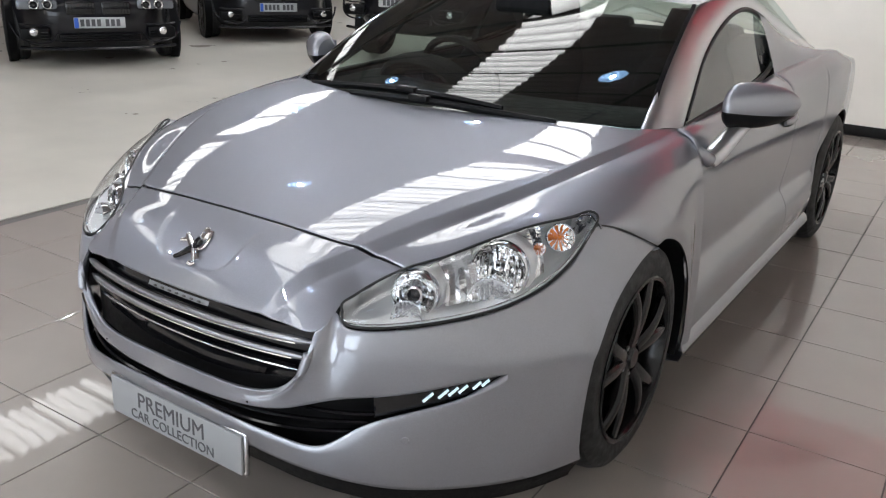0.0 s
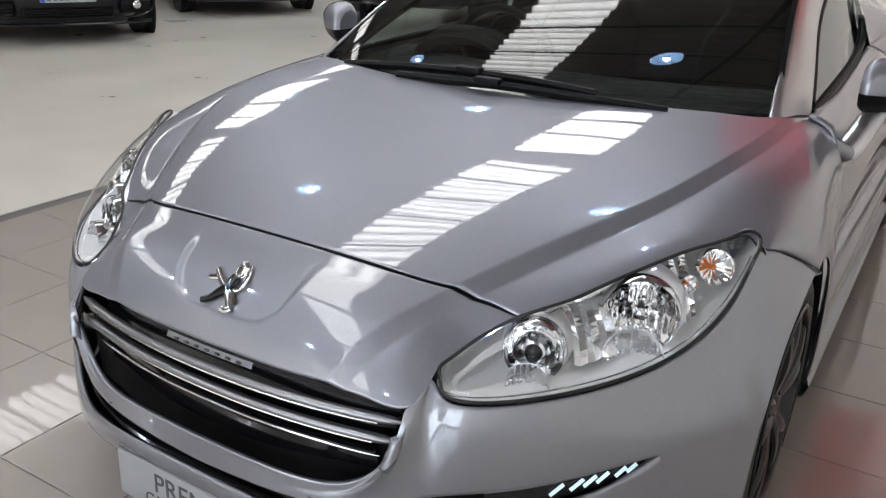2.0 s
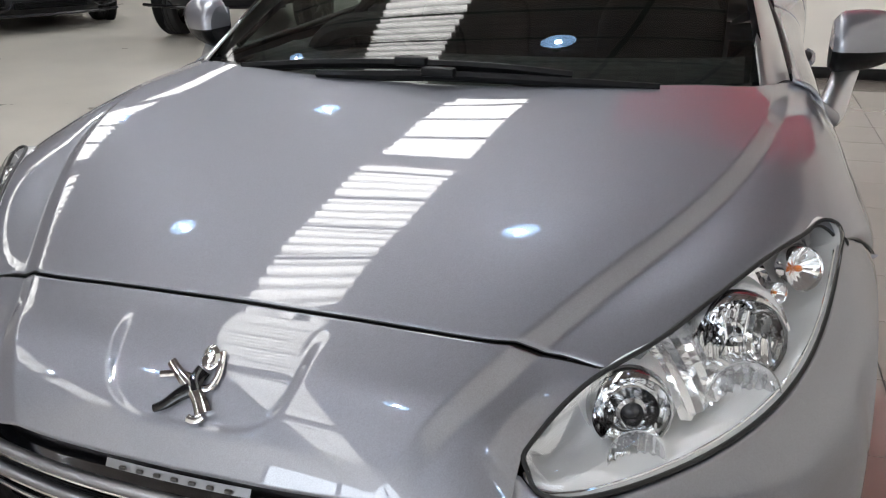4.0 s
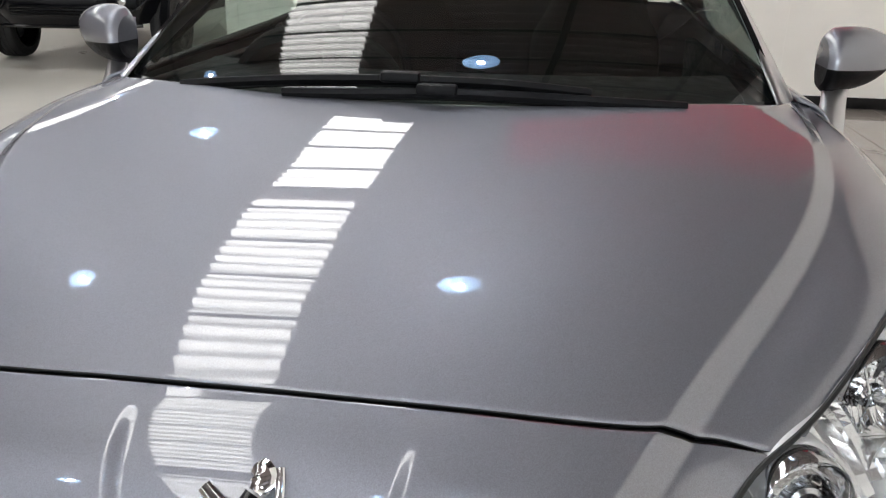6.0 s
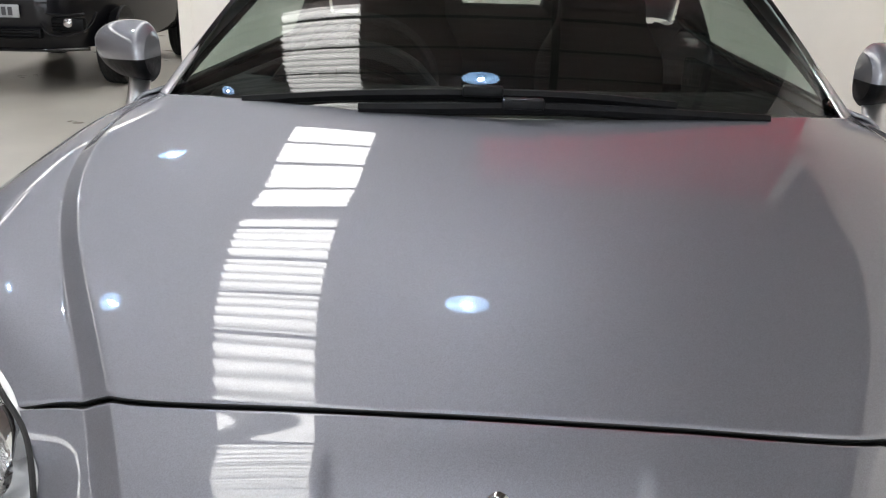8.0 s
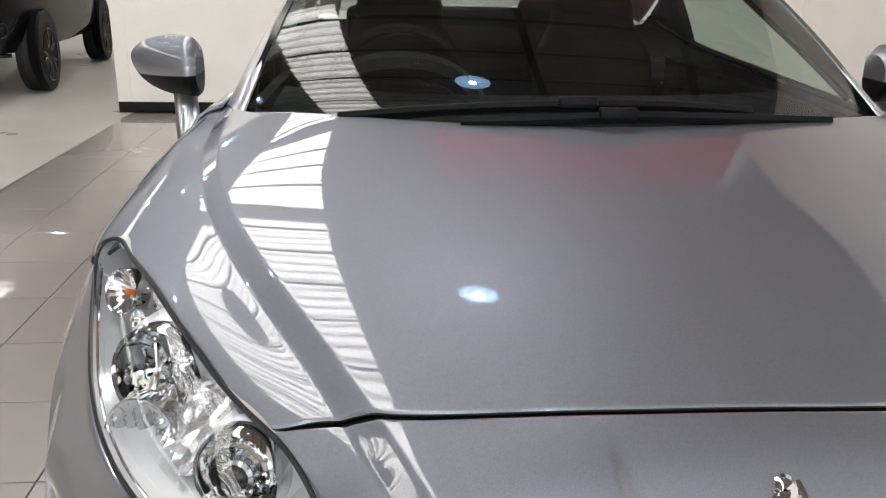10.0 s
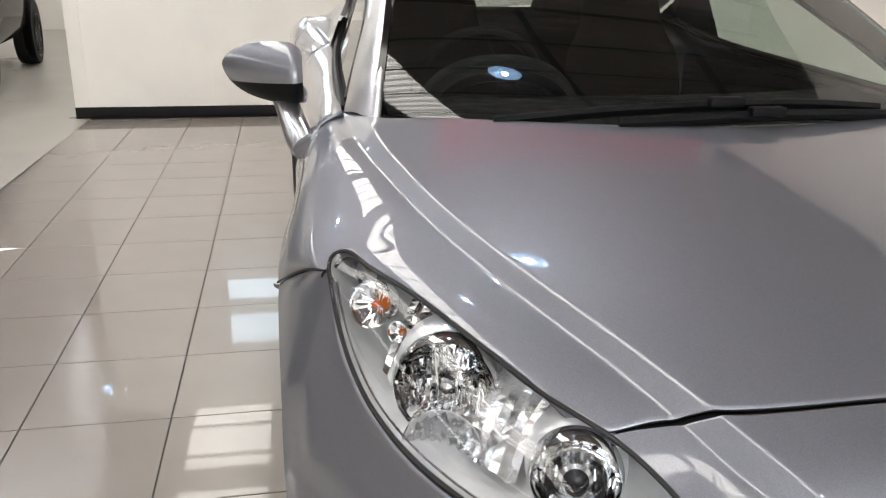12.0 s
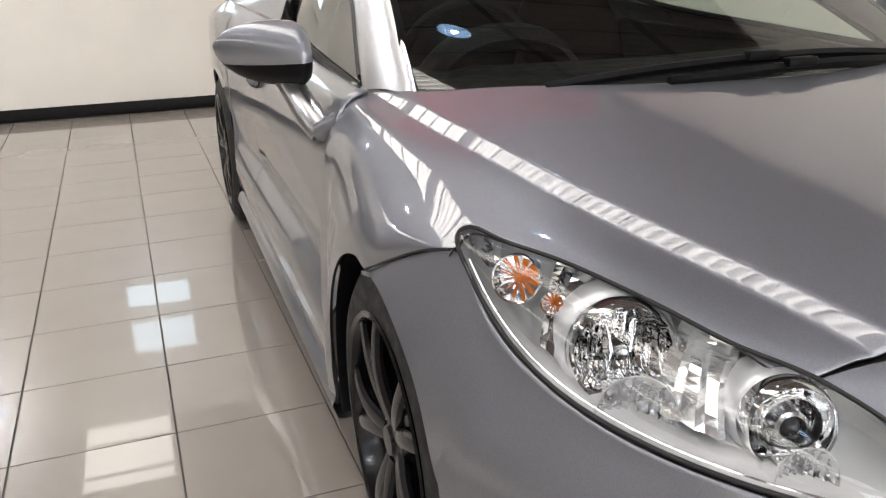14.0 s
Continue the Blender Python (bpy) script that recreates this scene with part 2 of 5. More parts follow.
def thick(ob, t, offset=-1, seal=False):
    # faces look away from the car's middle, so that the sheet thickens inwards
    me, side = ob.data, 0.0
    for p in me.polygons:
        side += p.normal.dot(p.center - Vector((0, 1.2, 0.45))) * p.area
    if side < 0:
        me.flip_normals()
    # crisp cut edges along the car's sides
    count = {}
    for p in me.polygons:
        for k in p.edge_keys:
            count[k] = count.get(k, 0) + 1
    for e in me.edges:
        a, b = e.vertices
        if count.get(tuple(sorted((a, b))), 0) == 1 and abs(me.vertices[a].co.x + me.vertices[b].co.x) > 1.69:
            e.use_edge_sharp = True
    m = ob.modifiers.new("thickness", "SOLIDIFY")
    m.thickness, m.offset = t, offset
    if seal:
        # the cut edge carries a black rubber seal
        ob.data.materials.append(SEAL)
        m.material_offset_rim = 1
    return ob


def outward(bm, d):
    """Turns every face to the side of direction d."""
    bm.normal_update()
    bmesh.ops.reverse_faces(bm, faces=[f for f in bm.faces if f.normal.dot(Vector(d)) < 0])
    return bm


def hermite(A, B, TA, TB, n):
    """Rows between two sampled curves, leaving A along TA and meeting B along TB."""
    rows = []
    for k in range(n + 1):
        t = k / n
        h0, h1, h2, h3 = 2 * t ** 3 - 3 * t * t + 1, t ** 3 - 2 * t * t + t, -2 * t ** 3 + 3 * t * t, t ** 3 - t * t
        rows.append(h0 * A + h1 * TA + h2 * B + h3 * TB)
    return rows


def box(bm, x0, x1, y0, y1, z0, z1, bevel=0.0):
    r = bmesh.ops.create_cube(bm, size=1)
    for v in r["verts"]:
        v.co = ((x0 + x1) / 2 + v.co.x * (x1 - x0), (y0 + y1) / 2 + v.co.y * (y1 - y0), (z0 + z1) / 2 + v.co.z * (z1 - z0))
    if bevel:
        es = list({e for v in r["verts"] for e in v.link_edges})
        bmesh.ops.bevel(bm, geom=es, offset=bevel, segments=2, affect="EDGES", profile=0.5)
    return bm


def boxed(*a, bevel=0.0):
    return box(bmesh.new(), *a, bevel=bevel)


def tube(points, radius, bm=None, seg=10, flat=1.0, up=(0, 0, 1), caps=True):
    """A round or flattened bar along points; radius a number or one for each point."""
    P = np.array(points, float)
    rad = np.ones(len(P)) * radius
    keep = [0] + [i for i in range(1, len(P)) if np.linalg.norm(P[i] - P[i - 1]) > 1e-6]
    P, rad = P[keep], rad[keep]
    rows = []
    for i, p in enumerate(P):
        t = P[min(i + 1, len(P) - 1)] - P[max(i - 1, 0)]
        t = t / max(np.linalg.norm(t), 1e-9)
        s = np.cross(t, up)
        s = s / max(np.linalg.norm(s), 1e-9)
        u = np.cross(s, t)
        rows.append([p + rad[i] * (math.cos(a) * s + flat * math.sin(a) * u) for a in np.linspace(0, 2 * math.pi, seg, endpoint=False)])
    bm = bm or bmesh.new()
    vs = [[bm.verts.new(p) for p in r] for r in rows]
    for i in range(len(vs) - 1):
        for j in range(seg):
            bm.faces.new([vs[i][j], vs[i][(j + 1) % seg], vs[i + 1][(j + 1) % seg], vs[i + 1][j]])
    if caps:
        bm.faces.new(vs[0][::-1])
        bm.faces.new(vs[-1])
    return bm


def lathe(profile, m=None, seg=48, bm=None):
    """Profile of (radius, height) turned about z, then placed by the matrix m."""
    bm = bm or bmesh.new()
    rows = [[Vector((r * math.cos(a), r * math.sin(a), h)) for a in np.linspace(0, 2 * math.pi, seg, endpoint=False)] for r, h in profile]
    if m is not None:
        rows = [[m @ p for p in r] for r in rows]
    return grid(rows, bm, closed=True)


# ---- car: the body's form ----
# the car's nose points to -y; the origin is on the floor under its front axle
def reach(f, lo, hi):
    """f carried on in straight lines outside lo..hi."""
    s0, s1 = (f(lo + 0.001) - f(lo)) / 0.001, (f(hi) - f(hi - 0.001)) / 0.001
    return lambda v: f(lo) + s0 * (v - lo) if v < lo else f(hi) + s1 * (v - hi) if v > hi else f(v)


PLATEAU = cubic([-0.715, -0.62, -0.52, -0.42, -0.31, -0.19, -0.05, 0.15], [0.7673, 0.7990, 0.8301, 0.8564, 0.8818, 0.9045, 0.9272, 0.9543])
CREST_Y = [-0.93, -0.886, -0.86, -0.82, -0.775] + list(np.linspace(-0.715, 0.15, 14)) + [0.3, 0.47]
CREST = cubic(CREST_Y, [0.465, 0.586, 0.640, 0.700, 0.742] + [PLATEAU(y) for y in np.linspace(-0.715, 0.15, 14)] + [0.9715, 0.988])
CROWN2 = reach(cubic([-0.70, -0.45, -0.20, 0.15], [0.175, 0.075, 0.059, -0.005]), -0.70, 0.15)
CROWN4 = reach(cubic([-0.70, -0.45, -0.20, 0.15], [0.272, 0.163, 0.030, 0.140]), -0.70, 0.10)
RAIL_Y = [-0.92, -0.84, -0.765, -0.70, -0.65, -0.40, -0.20, 0.0, 0.20, 0.47]
STEP_X = cubic(RAIL_Y, [0.24, 0.30, 0.352, 0.387, 0.414, 0.558, 0.652, 0.708, 0.737, 0.75])
STEP_D = pchip(RAIL_Y, [0.0, 0.010, 0.019, 0.021, 0.018, 0.0155, 0.015, 0.014, 0.011, 0.005])
SHOULDER = (pchip(RAIL_Y, [0.40, 0.42, 0.465, 0.484, 0.52, 0.71, 0.80, 0.825, 0.83, 0.83]), pchip(RAIL_Y, [0.060, 0.070, 0.106, 0.099, 0.082, 0.065, 0.074, 0.074, 0.075, 0.09]))
FLANK = (pchip(RAIL_Y, [0.48, 0.50, 0.55, 0.60, 0.65, 0.80, 0.855, 0.88, 0.885, 0.875]), pchip(RAIL_Y, [0.105, 0.112, 0.176, 0.17, 0.15, 0.13, 0.100, 0.112, 0.12, 0.14]))


def ramp(t):
    """0 to 1 along a straight slope with briefly rounded ends."""
    r = 0.11
    def k(v):
        return 0 if v < -r else v if v > r else (v + r) ** 2 / (4 * r)
    return k(t) - k(t - 1)


def arc(x0, d0, m0, x1, d1, m1, x):
    h = x1 - x0
    t = (x - x0) / h
    return (d0 * (1 + 2 * t) + m0 * h * t) * (1 - t) ** 2 + (d1 * (3 - 2 * t) + m1 * h * (t - 1)) * t * t


def top_z(x, y):
    """Height of the bonnet, nose and wing tops."""
    x = abs(x)
    s1 = STEP_X(y)
    st = STEP_D(y)
    a, b = CROWN2(y), CROWN4(y)
    s1 -= 0.003
    wide = 0.031
    s2 = s1 + wide
    if x <= s2:
        d = a * x * x + b * x ** 4
    else:
        # two cubic arcs out to the shoulder and the flank
        d0, m0 = a * s2 * s2 + b * s2 ** 4, 2 * a * s2 + 4 * b * s2 ** 3
        xm, dm, xf, df = SHOULDER[0](y), SHOULDER[1](y) - st, FLANK[0](y), FLANK[1](y) - st
        m0 -= 0.1 * smooth(-0.66, -0.55, y) * smooth(0.1, -0.1, y)
        k1, k2 = (dm - d0) / (xm - s2), (df - dm) / (xf - xm)
        mm = (k1 * (xf - xm) + k2 * (xm - s2)) / (xf - s2)
        if x <= xm:
            d = arc(s2, d0, m0, xm, dm, mm, x)
        else:
            d = arc(xm, dm, mm, xf, df, 1.5 * k2 - 0.5 * mm, x)
    d += st * ramp((x - s1) / wide)
    z = CREST(y) - d
    # shallow shield-shaped hollow under the emblem
    if y < -0.70:
        b = max(0.0, (-0.755 - y) / 0.094)
        m = 1 - ((x / (0.162 + 0.16 * (y + 0.76))) ** 4 + b ** 4) ** 0.25
        z -= 0.0095 * smooth(0.0, 0.13, m) * smooth(-0.705, -0.79, y)
    return z


def on_top(x, y):
    return V(x, y, top_z(x, y))


SEAM = [(0, -0.688), (0.1, -0.687), (0.2, -0.682), (0.3, -0.674), (0.38, -0.662), (0.412, -0.653), (0.44, -0.642), (0.48, -0.633), (0.552, -0.622)]
LAMP_TOP = [(0.552, -0.618, 0.731), (0.60, -0.562, 0.747), (0.65, -0.495, 0.772), (0.70, -0.42, 0.794), (0.75, -0.337, 0.810), (0.80, -0.252, 0.820), (0.823, -0.222, 0.827)]
LAMP_NOSE = [(0.462, -0.772, 0.640), (0.453, -0.762, 0.654), (0.458, -0.743, 0.662), (0.480, -0.700, 0.684), (0.516, -0.648, 0.711), (0.552, -0.618, 0.731)]
LAMP_LOW = [(0.462, -0.772, 0.640), (0.474, -0.786, 0.627), (0.50, -0.791, 0.622), (0.55, -0.770, 0.622), (0.62, -0.716, 0.628), (0.70, -0.632, 0.640), (0.77, -0.522, 0.658), (0.815, -0.415, 0.690), (0.840, -0.315, 0.745), (0.850, -0.245, 0.803)]
REAR = [(0, 0.10), (0.15, 0.108), (0.3, 0.13), (0.45, 0.17), (0.6, 0.235), (0.70, 0.305), (0.735, 0.37), (0.765, 0.46), (0.79, 0.525), (0.83, 0.50), (0.875, 0.46)]


def build_car():
    car = thing("coupe_car", "silver grey metallic two-door coupe with dark wheels parked on tiled floor", "car")
    # bonnet with the wing tops: from the front joint and the lamps back to the screen and doors
    front = [(x, y + 0.0045) for x, y in SEAM] + [(x, y + 0.006) for x, y, _ in LAMP_TOP[1:]] + [(0.855, -0.235)]
    F = line3([(x, y, 0) for x, y in front])
    nu = 400
    fu = np.linspace(0, 1, nu)
    R = line3([(x, y, 0) for x, y in REAR])
    Fp = np.array([F(u) for u in fu])
    # rear points are spread so that the rows run straight back
    ru = pchip([0, 0.35, 0.55, 0.75, 0.93, 1], [0, 0.42, 0.60, 0.76, 0.93, 1])
    Rp = np.array([R(ru(u)) for u in fu])
    nv = 120
    rows = [[on_top(*(Fp[i] * (1 - k / nv) + Rp[i] * k / nv)[:2]) for i in range(nu)] for k in range(nv + 1)]
    edge = np.array([r[-1] for r in rows])
    bonnet = part("bonnet", weld(mirror_x(grid(rows))), PAINT, car)
    thick(bonnet, 0.006, seal=True)
    # nose panel between the front joint, the grille and the lamps; its corner drops to meet the bumper
    low = [(0, -0.875), (0.12, -0.873), (0.25, -0.865), (0.36, -0.852), (0.415, -0.843), (0.440, -0.829), (0.448, -0.808), (0.450, -0.785), (0.451, -0.764), (0.456, -0.744), (0.477, -0.701), (0.512, -0.650), (0.552, -0.624)]
    nn, nk = 200, 70
    A = line3([(x, y, 0) for x, y in SEAM], nn)
    B = line3([(x, y, 0) for x, y in low])
    bu = pchip([0, 0.45, 0.72, 1], [0, 0.40, 0.62, 1])
    Bp = np.array([B(bu(u)) for u in np.linspace(0, 1, nn)])
    A = A + V(0, -0.003, 0)
    rows = [[on_top(*(A[i] * (1 - k / nk) + Bp[i] * k / nk)[:2]) for i in range(nn)] for k in range(nk + 1)]
    nose_low = np.array(rows[-1])
    nose = part("nose_panel", weld(mirror_x(grid(rows, flip=True))), PAINT, car)
    thick(nose, 0.006)
    # dark seal under the joint
    A2 = np.array([on_top(x, y) for x, y, _ in line3([(x, y, 0) for x, y in SEAM], 60)])
    part("bonnet_joint", weld(mirror_x(grid([A2 + V(0, -0.012, -0.012), A2 + V(0, 0.014, -0.008)]))), SEAL, car, "black shut line of the bonnet")

    # front bumper: stacked sheets between rails
    n = 160
    joint = [p for p in nose_low if 0.434 < p[0] < 0.4515 and p[1] < -0.78]
    joint = [joint[int(k)] for k in np.linspace(0, len(joint) - 1, 6)]
    top = line3([(0, -0.930, 0.433), (0.18, -0.922, 0.430), (0.30, -0.902, 0.432), (0.372, -0.882, 0.460), (0.412, -0.868, 0.508), (0.434, -0.856, 0.556)] + joint
                + [V(*p) + V(0.002, -0.004, -0.006) for p in LAMP_LOW[1:]] + [(0.875, -0.185, 0.783), (0.91, -0.10, 0.742), (0.934, -0.02, 0.700)], n)
    # lower edge: along the slot to the wheel arch, then up the arch to the wing joint
    knots = [(0, (0, -0.930, 0.377)), (0.10, (0.16, -0.925, 0.382)), (0.20, (0.30, -0.906, 0.389)), (0.30, (0.40, -0.876, 0.410)), (0.40, (0.50, -0.828, 0.444)), (0.50, (0.64, -0.737, 0.467)), (0.60, (0.785, -0.592, 0.499)),
             (0.655, (0.843, -0.512, 0.502)), (0.706, (0.884, -0.437, 0.500)), (0.756, (0.912, -0.392, 0.494)), (0.807, (0.928, -0.350, 0.490)), (0.857, (0.931, -0.288, 0.582)), (0.908, (0.933, -0.200, 0.651)), (0.958, (0.935, -0.10, 0.692)), (1, (0.935, -0.021, 0.700))]
    mid_f = cubic([k for k, _ in knots], [p for _, p in knots])
    mid = np.array([mid_f(u) for u in np.linspace(0, 1, n)])
    down = V(0, 0, -1)
    TA, TB = np.zeros((n, 3)), np.zeros((n, 3))
    for i in range(n):
        u = i / (n - 1)
        t = mid[min(i + 1, n - 1)] - mid[max(i - 1, 0)]
        out = np.cross(down, t / np.linalg.norm(t))
        out[2] = 0
        gap = np.linalg.norm(top[i] - mid[i])
        side = smooth(0.74, 0.86, u)
        chord = mid[i] - top[i]
        TA[i] = gap * (out * 0.30 * smooth(0.25, 0.5, u) + down * 0.95) * (1 - side) + side * (chord + out * 0.10 * gap)
        # beside the grille the nose runs on forwards and down into the bumper
        k = smooth(0.50, 0.58, top[i][2]) * smooth(0.53, 0.47, top[i][0])
        TA[i] = TA[i] * (1 - k) + k * gap * V(0.18, -0.80, -0.85)
        TB[i] = gap * down * (1 - side) + side * (chord - out * 0.08 * gap)
    # even out the way the sheet leaves its upper edge
    pad = np.vstack([np.repeat(TA[:1], 9, 0), TA, np.repeat(TA[-1:], 9, 0)])
    TA = np.array([pad[i:i + 19].mean(0) for i in range(n)])
    shell = grid(hermite(top, mid, TA, TB, 26))
    # below the slot; past the corner lamp the moulding runs on unbroken
    i0 = next(i for i in range(n) if mid[i][0] > 0.802)
    i1 = max(i for i in range(n) if i / (n - 1) <= 0.808)
    slot = line3([(0, -0.922, 0.342), (0.15, -0.919, 0.340), (0.293, -0.903, 0.328), (0.367, -0.884, 0.317), (0.44, -0.858, 0.309), (0.485, -0.838, 0.328), (0.54, -0.806, 0.372), (0.616, -0.756, 0.408),
                  (0.7, -0.685, 0.436), (0.745, -0.640, 0.456), (0.782, -0.598, 0.482), mid[i0]], n)
    lip_f = line3([(0, -0.908, 0.262), (0.15, -0.906, 0.262), (0.27, -0.898, 0.261), (0.365, -0.880, 0.246), (0.5, -0.836, 0.227), (0.62, -0.762, 0.207), (0.75, -0.645, 0.20), (0.85, -0.52, 0.20), (0.922, -0.362, 0.20)])
    a = next(u for u in np.linspace(0, 1, 400) if lip_f(u)[0] > 0.80)
    lip = np.array([lip_f(u) for u in np.linspace(0, a, n)])
    leave = np.array([V(0, -0.035, -0.05) * (1 - k) + V(0, 0, -0.24) * k for k in [smooth(0.74, 0.80, p[0]) for p in slot]])
    grid(hermite(slot, lip, leave, np.tile(V(0, 0.03, -0.12), (n, 1)), 14), shell)
    ns = i1 - i0 + 1
    grid(hermite(mid[i0:i1 + 1], np.array([lip_f(u) for u in np.linspace(a, 1, ns)]), np.array([V(0, -0.10 * k, -0.24) for k in np.linspace(0, 1, ns)]), np.array([V(0, 0.03 + 0.07 * k, -0.12 - 0.08 * k) for k in np.linspace(0, 1, ns)]), 14), shell)
    bumper = part("front_bumper", weld(mirror_x(shell)), PAINT, car)
    thick(bumper, 0.010)
    lip = np.array([lip_f(u) for u in np.linspace(0, 1, n)])
    under = lip * V(0.96, 0.95, 1) + V(0, 0, -0.075)
    part("splitter", weld(mirror_x(grid(hermite(lip + V(0, 0.012, 0.004), under, np.tile(V(0, 0.0, -0.04), (n, 1)), np.tile(V(0, 0.03, -0.05), (n, 1)), 6)))), BLACK_PLASTIC, car, "black plastic lower splitter")
    # black backing behind the intakes and the grille
    back = [line3([(0, -0.865, z), (0.3, -0.84, z), (0.5, -0.77, z), (0.68, -0.64, z), (0.80, -0.50, z), (0.84, -0.40, z)], 40) for z in (0.24, 0.34, 0.46, 0.52)]
    back.insert(0, line3([(0, -0.90, 0.258), (0.3, -0.885, 0.252), (0.5, -0.82, 0.235), (0.68, -0.70, 0.215), (0.80, -0.56, 0.212), (0.84, -0.46, 0.212)], 40))
    part("intake_liner", weld(mirror_x(grid(back))), BLACK_PLASTIC, car)
    gb = [line3([(0, -0.845, z), (0.25, -0.835, z), (0.40, -0.80, z), (0.46, -0.765, z)], 30) for z in (0.36, 0.48, 0.60)]
    part("grille_liner", weld(mirror_x(grid(gb))), BLACK_GLOSS, car)
    # louvres in the side intakes
    for k in range(3):
        z = 0.335 + k * 0.030
        for s in (1, -1):
            P = line3([(0.0 if k < 2 else 0.28, -0.905, z), (0.25, -0.892, z), (0.42, -0.842, z + 0.004), (0.53 + 0.02 * k, -0.782, z + 0.014)], 24)
            part("louvre", tube(P * V(s, 1, 1), 0.0085, seg=6, flat=0.55), BLACK_GLOSS, car)
    # grille: lower panel and bright bars
    def grille_bar(z0, z1, half, r, mt, label, dy=0.0, name="grille_bar"):
        pts = []
        for u in np.linspace(-1, 1, 41):
            x = u * half
            pts.append((x, -0.893 + dy + 0.115 * (abs(x) / 0.45) ** 2.2 * 0.55, z0 + (z1 - z0) * (abs(u) ** 1.6)))
        rr = [r * (1 - 0.75 * smooth(0.93, 1.0, abs(u))) for u in np.linspace(-1, 1, 41)]
        bar = part(name, tube(pts, rr, seg=12, flat=0.85, up=(0, 0.3, 1)), mt, car, label)
        if r > 0.01:
            # a bright lip runs along the lower front of each blade
            part("bar_lip", tube([(x, y - r * 0.75, z - r * 0.55) for x, y, z in pts[2:-2]], 0.0024, seg=6), CHROME, bar, "bright chrome lip")
    grille_bar(0.572, 0.573, 0.432, 0.0104, BRUSHED, "satin chrome grille bar")
    grille_bar(0.532, 0.531, 0.420, 0.0104, BRUSHED, "satin chrome grille bar")
    grille_bar(0.492, 0.490, 0.385, 0.0045, CHROME, "thin chrome grille bar", 0.006)
    rows = [[(x, -0.880 + 0.13 * (abs(x) / 0.45) ** 2.2 * 0.5 + 0.008 * k, 0.500 - 0.040 * k + 0.02 * (abs(x) / 0.4) ** 2 * k / 2) for x in np.linspace(-0.37, 0.37, 40)] for k in range(3)]
    part("grille_panel", grid(rows), BLACK_GLOSS, car, "gloss black radar panel in the grille")
    # strip with raised plain marks over the grille
    rows = [[(x, -0.880 + 0.06 * (abs(x) / 0.45) ** 2.2 + 0.006 * k, 0.592 + 0.011 * k) for x in np.linspace(-0.115, 0.115, 24)] for k in range(2)]
    strip = part("badge_strip", grid(rows), DULL, car, "satin silver strip with raised marks")
    for k in range(7):
        x = -0.084 + 0.028 * k
        # dark colour holds the shadow around what are chrome letters
        part("mark", boxed(x - 0.005, x + 0.005, -0.8812, -0.8770, 0.5945, 0.5995, bevel=0.0008), STEEL, strip)
    return car, edge


car, wing_edge = build_car()


# ---- car: flanks, cabin, wheels ----
def wing_side(s):
    """Wing below the bonnet edge, down to the bumper joint, the arch and the door."""
    A = np.array(wing_edge)
    n = len(A)
    low = [(0.852, -0.239, 0.800), (0.876, -0.184, 0.7845), (0.911, -0.099, 0.7435), (0.936, -0.019, 0.7015)]
    for a in np.linspace(84, 2, 9):
        low.append((0.936 - 0.004 * (90 - a) / 90, 0.368 * math.cos(radians(a)), 0.336 + 0.368 * math.sin(radians(a))))
    low += [(0.928, 0.385, 0.27), (0.922, 0.40, 0.205), (0.925, 0.44, 0.20), (0.925, 0.47, 0.20)]
    B = line3(low, n)
    TA, TB = np.zeros((n, 3)), np.zeros((n, 3))
    for i in range(n):
        x, y, z = A[i]
        sl = (top_z(x, y) - top_z(x - 0.01, y)) / 0.01
        g = np.linalg.norm(A[i] - B[i])
        TA[i] = V(1, 0, sl) / math.hypot(1, sl) * min(g, 0.22) * 1.0
        TB[i] = V(-0.05, 0, -1) * g * 0.9
    rows = [r * V(s, 1, 1) for r in hermite(A, B, TA, TB, 30)]
    p = part("front_wing", weld(grid(rows, flip=s < 0)), PAINT, car)
    return thick(p, 0.006, -1, seal=True)


for s in (1, -1):
    wing_side(s)
    # dark joints: bumper to wing, and wing to door
    J = line3([(0.853, -0.238, 0.8005), (0.877, -0.183, 0.7850), (0.912, -0.098, 0.7440), (0.937, -0.018, 0.7018)], 24)
    part("wing_joint", tube([p * V(s, 1, 1) for p in J], 0.0026, seg=6), SEAL, car, "black shut line between wing and bumper")

BELT = line3([(0.788, 0.545, 0.908), (0.784, 0.8, 0.918), (0.772, 1.3, 0.940), (0.740, 1.75, 0.975), (0.70, 2.05, 1.03)])
# pillar arch: from the wing over the door to the tail, inner and outer edge
ARCH_IN = line3([(0.718, 0.318, 0.912), (0.668, 0.635, 1.085), (0.620, 0.93, 1.215), (0.585, 1.33, 1.300), (0.575, 1.75, 1.285), (0.60, 2.25, 1.165), (0.66, 2.80, 0.985)])
ARCH_OUT = line3([(0.786, 0.53, 0.905), (0.742, 0.735, 1.010), (0.700, 0.93, 1.100), (0.672, 1.16, 1.185), (0.655, 1.42, 1.238), (0.652, 1.72, 1.222), (0.69, 2.05, 1.115), (0.77, 2.55, 0.985)])


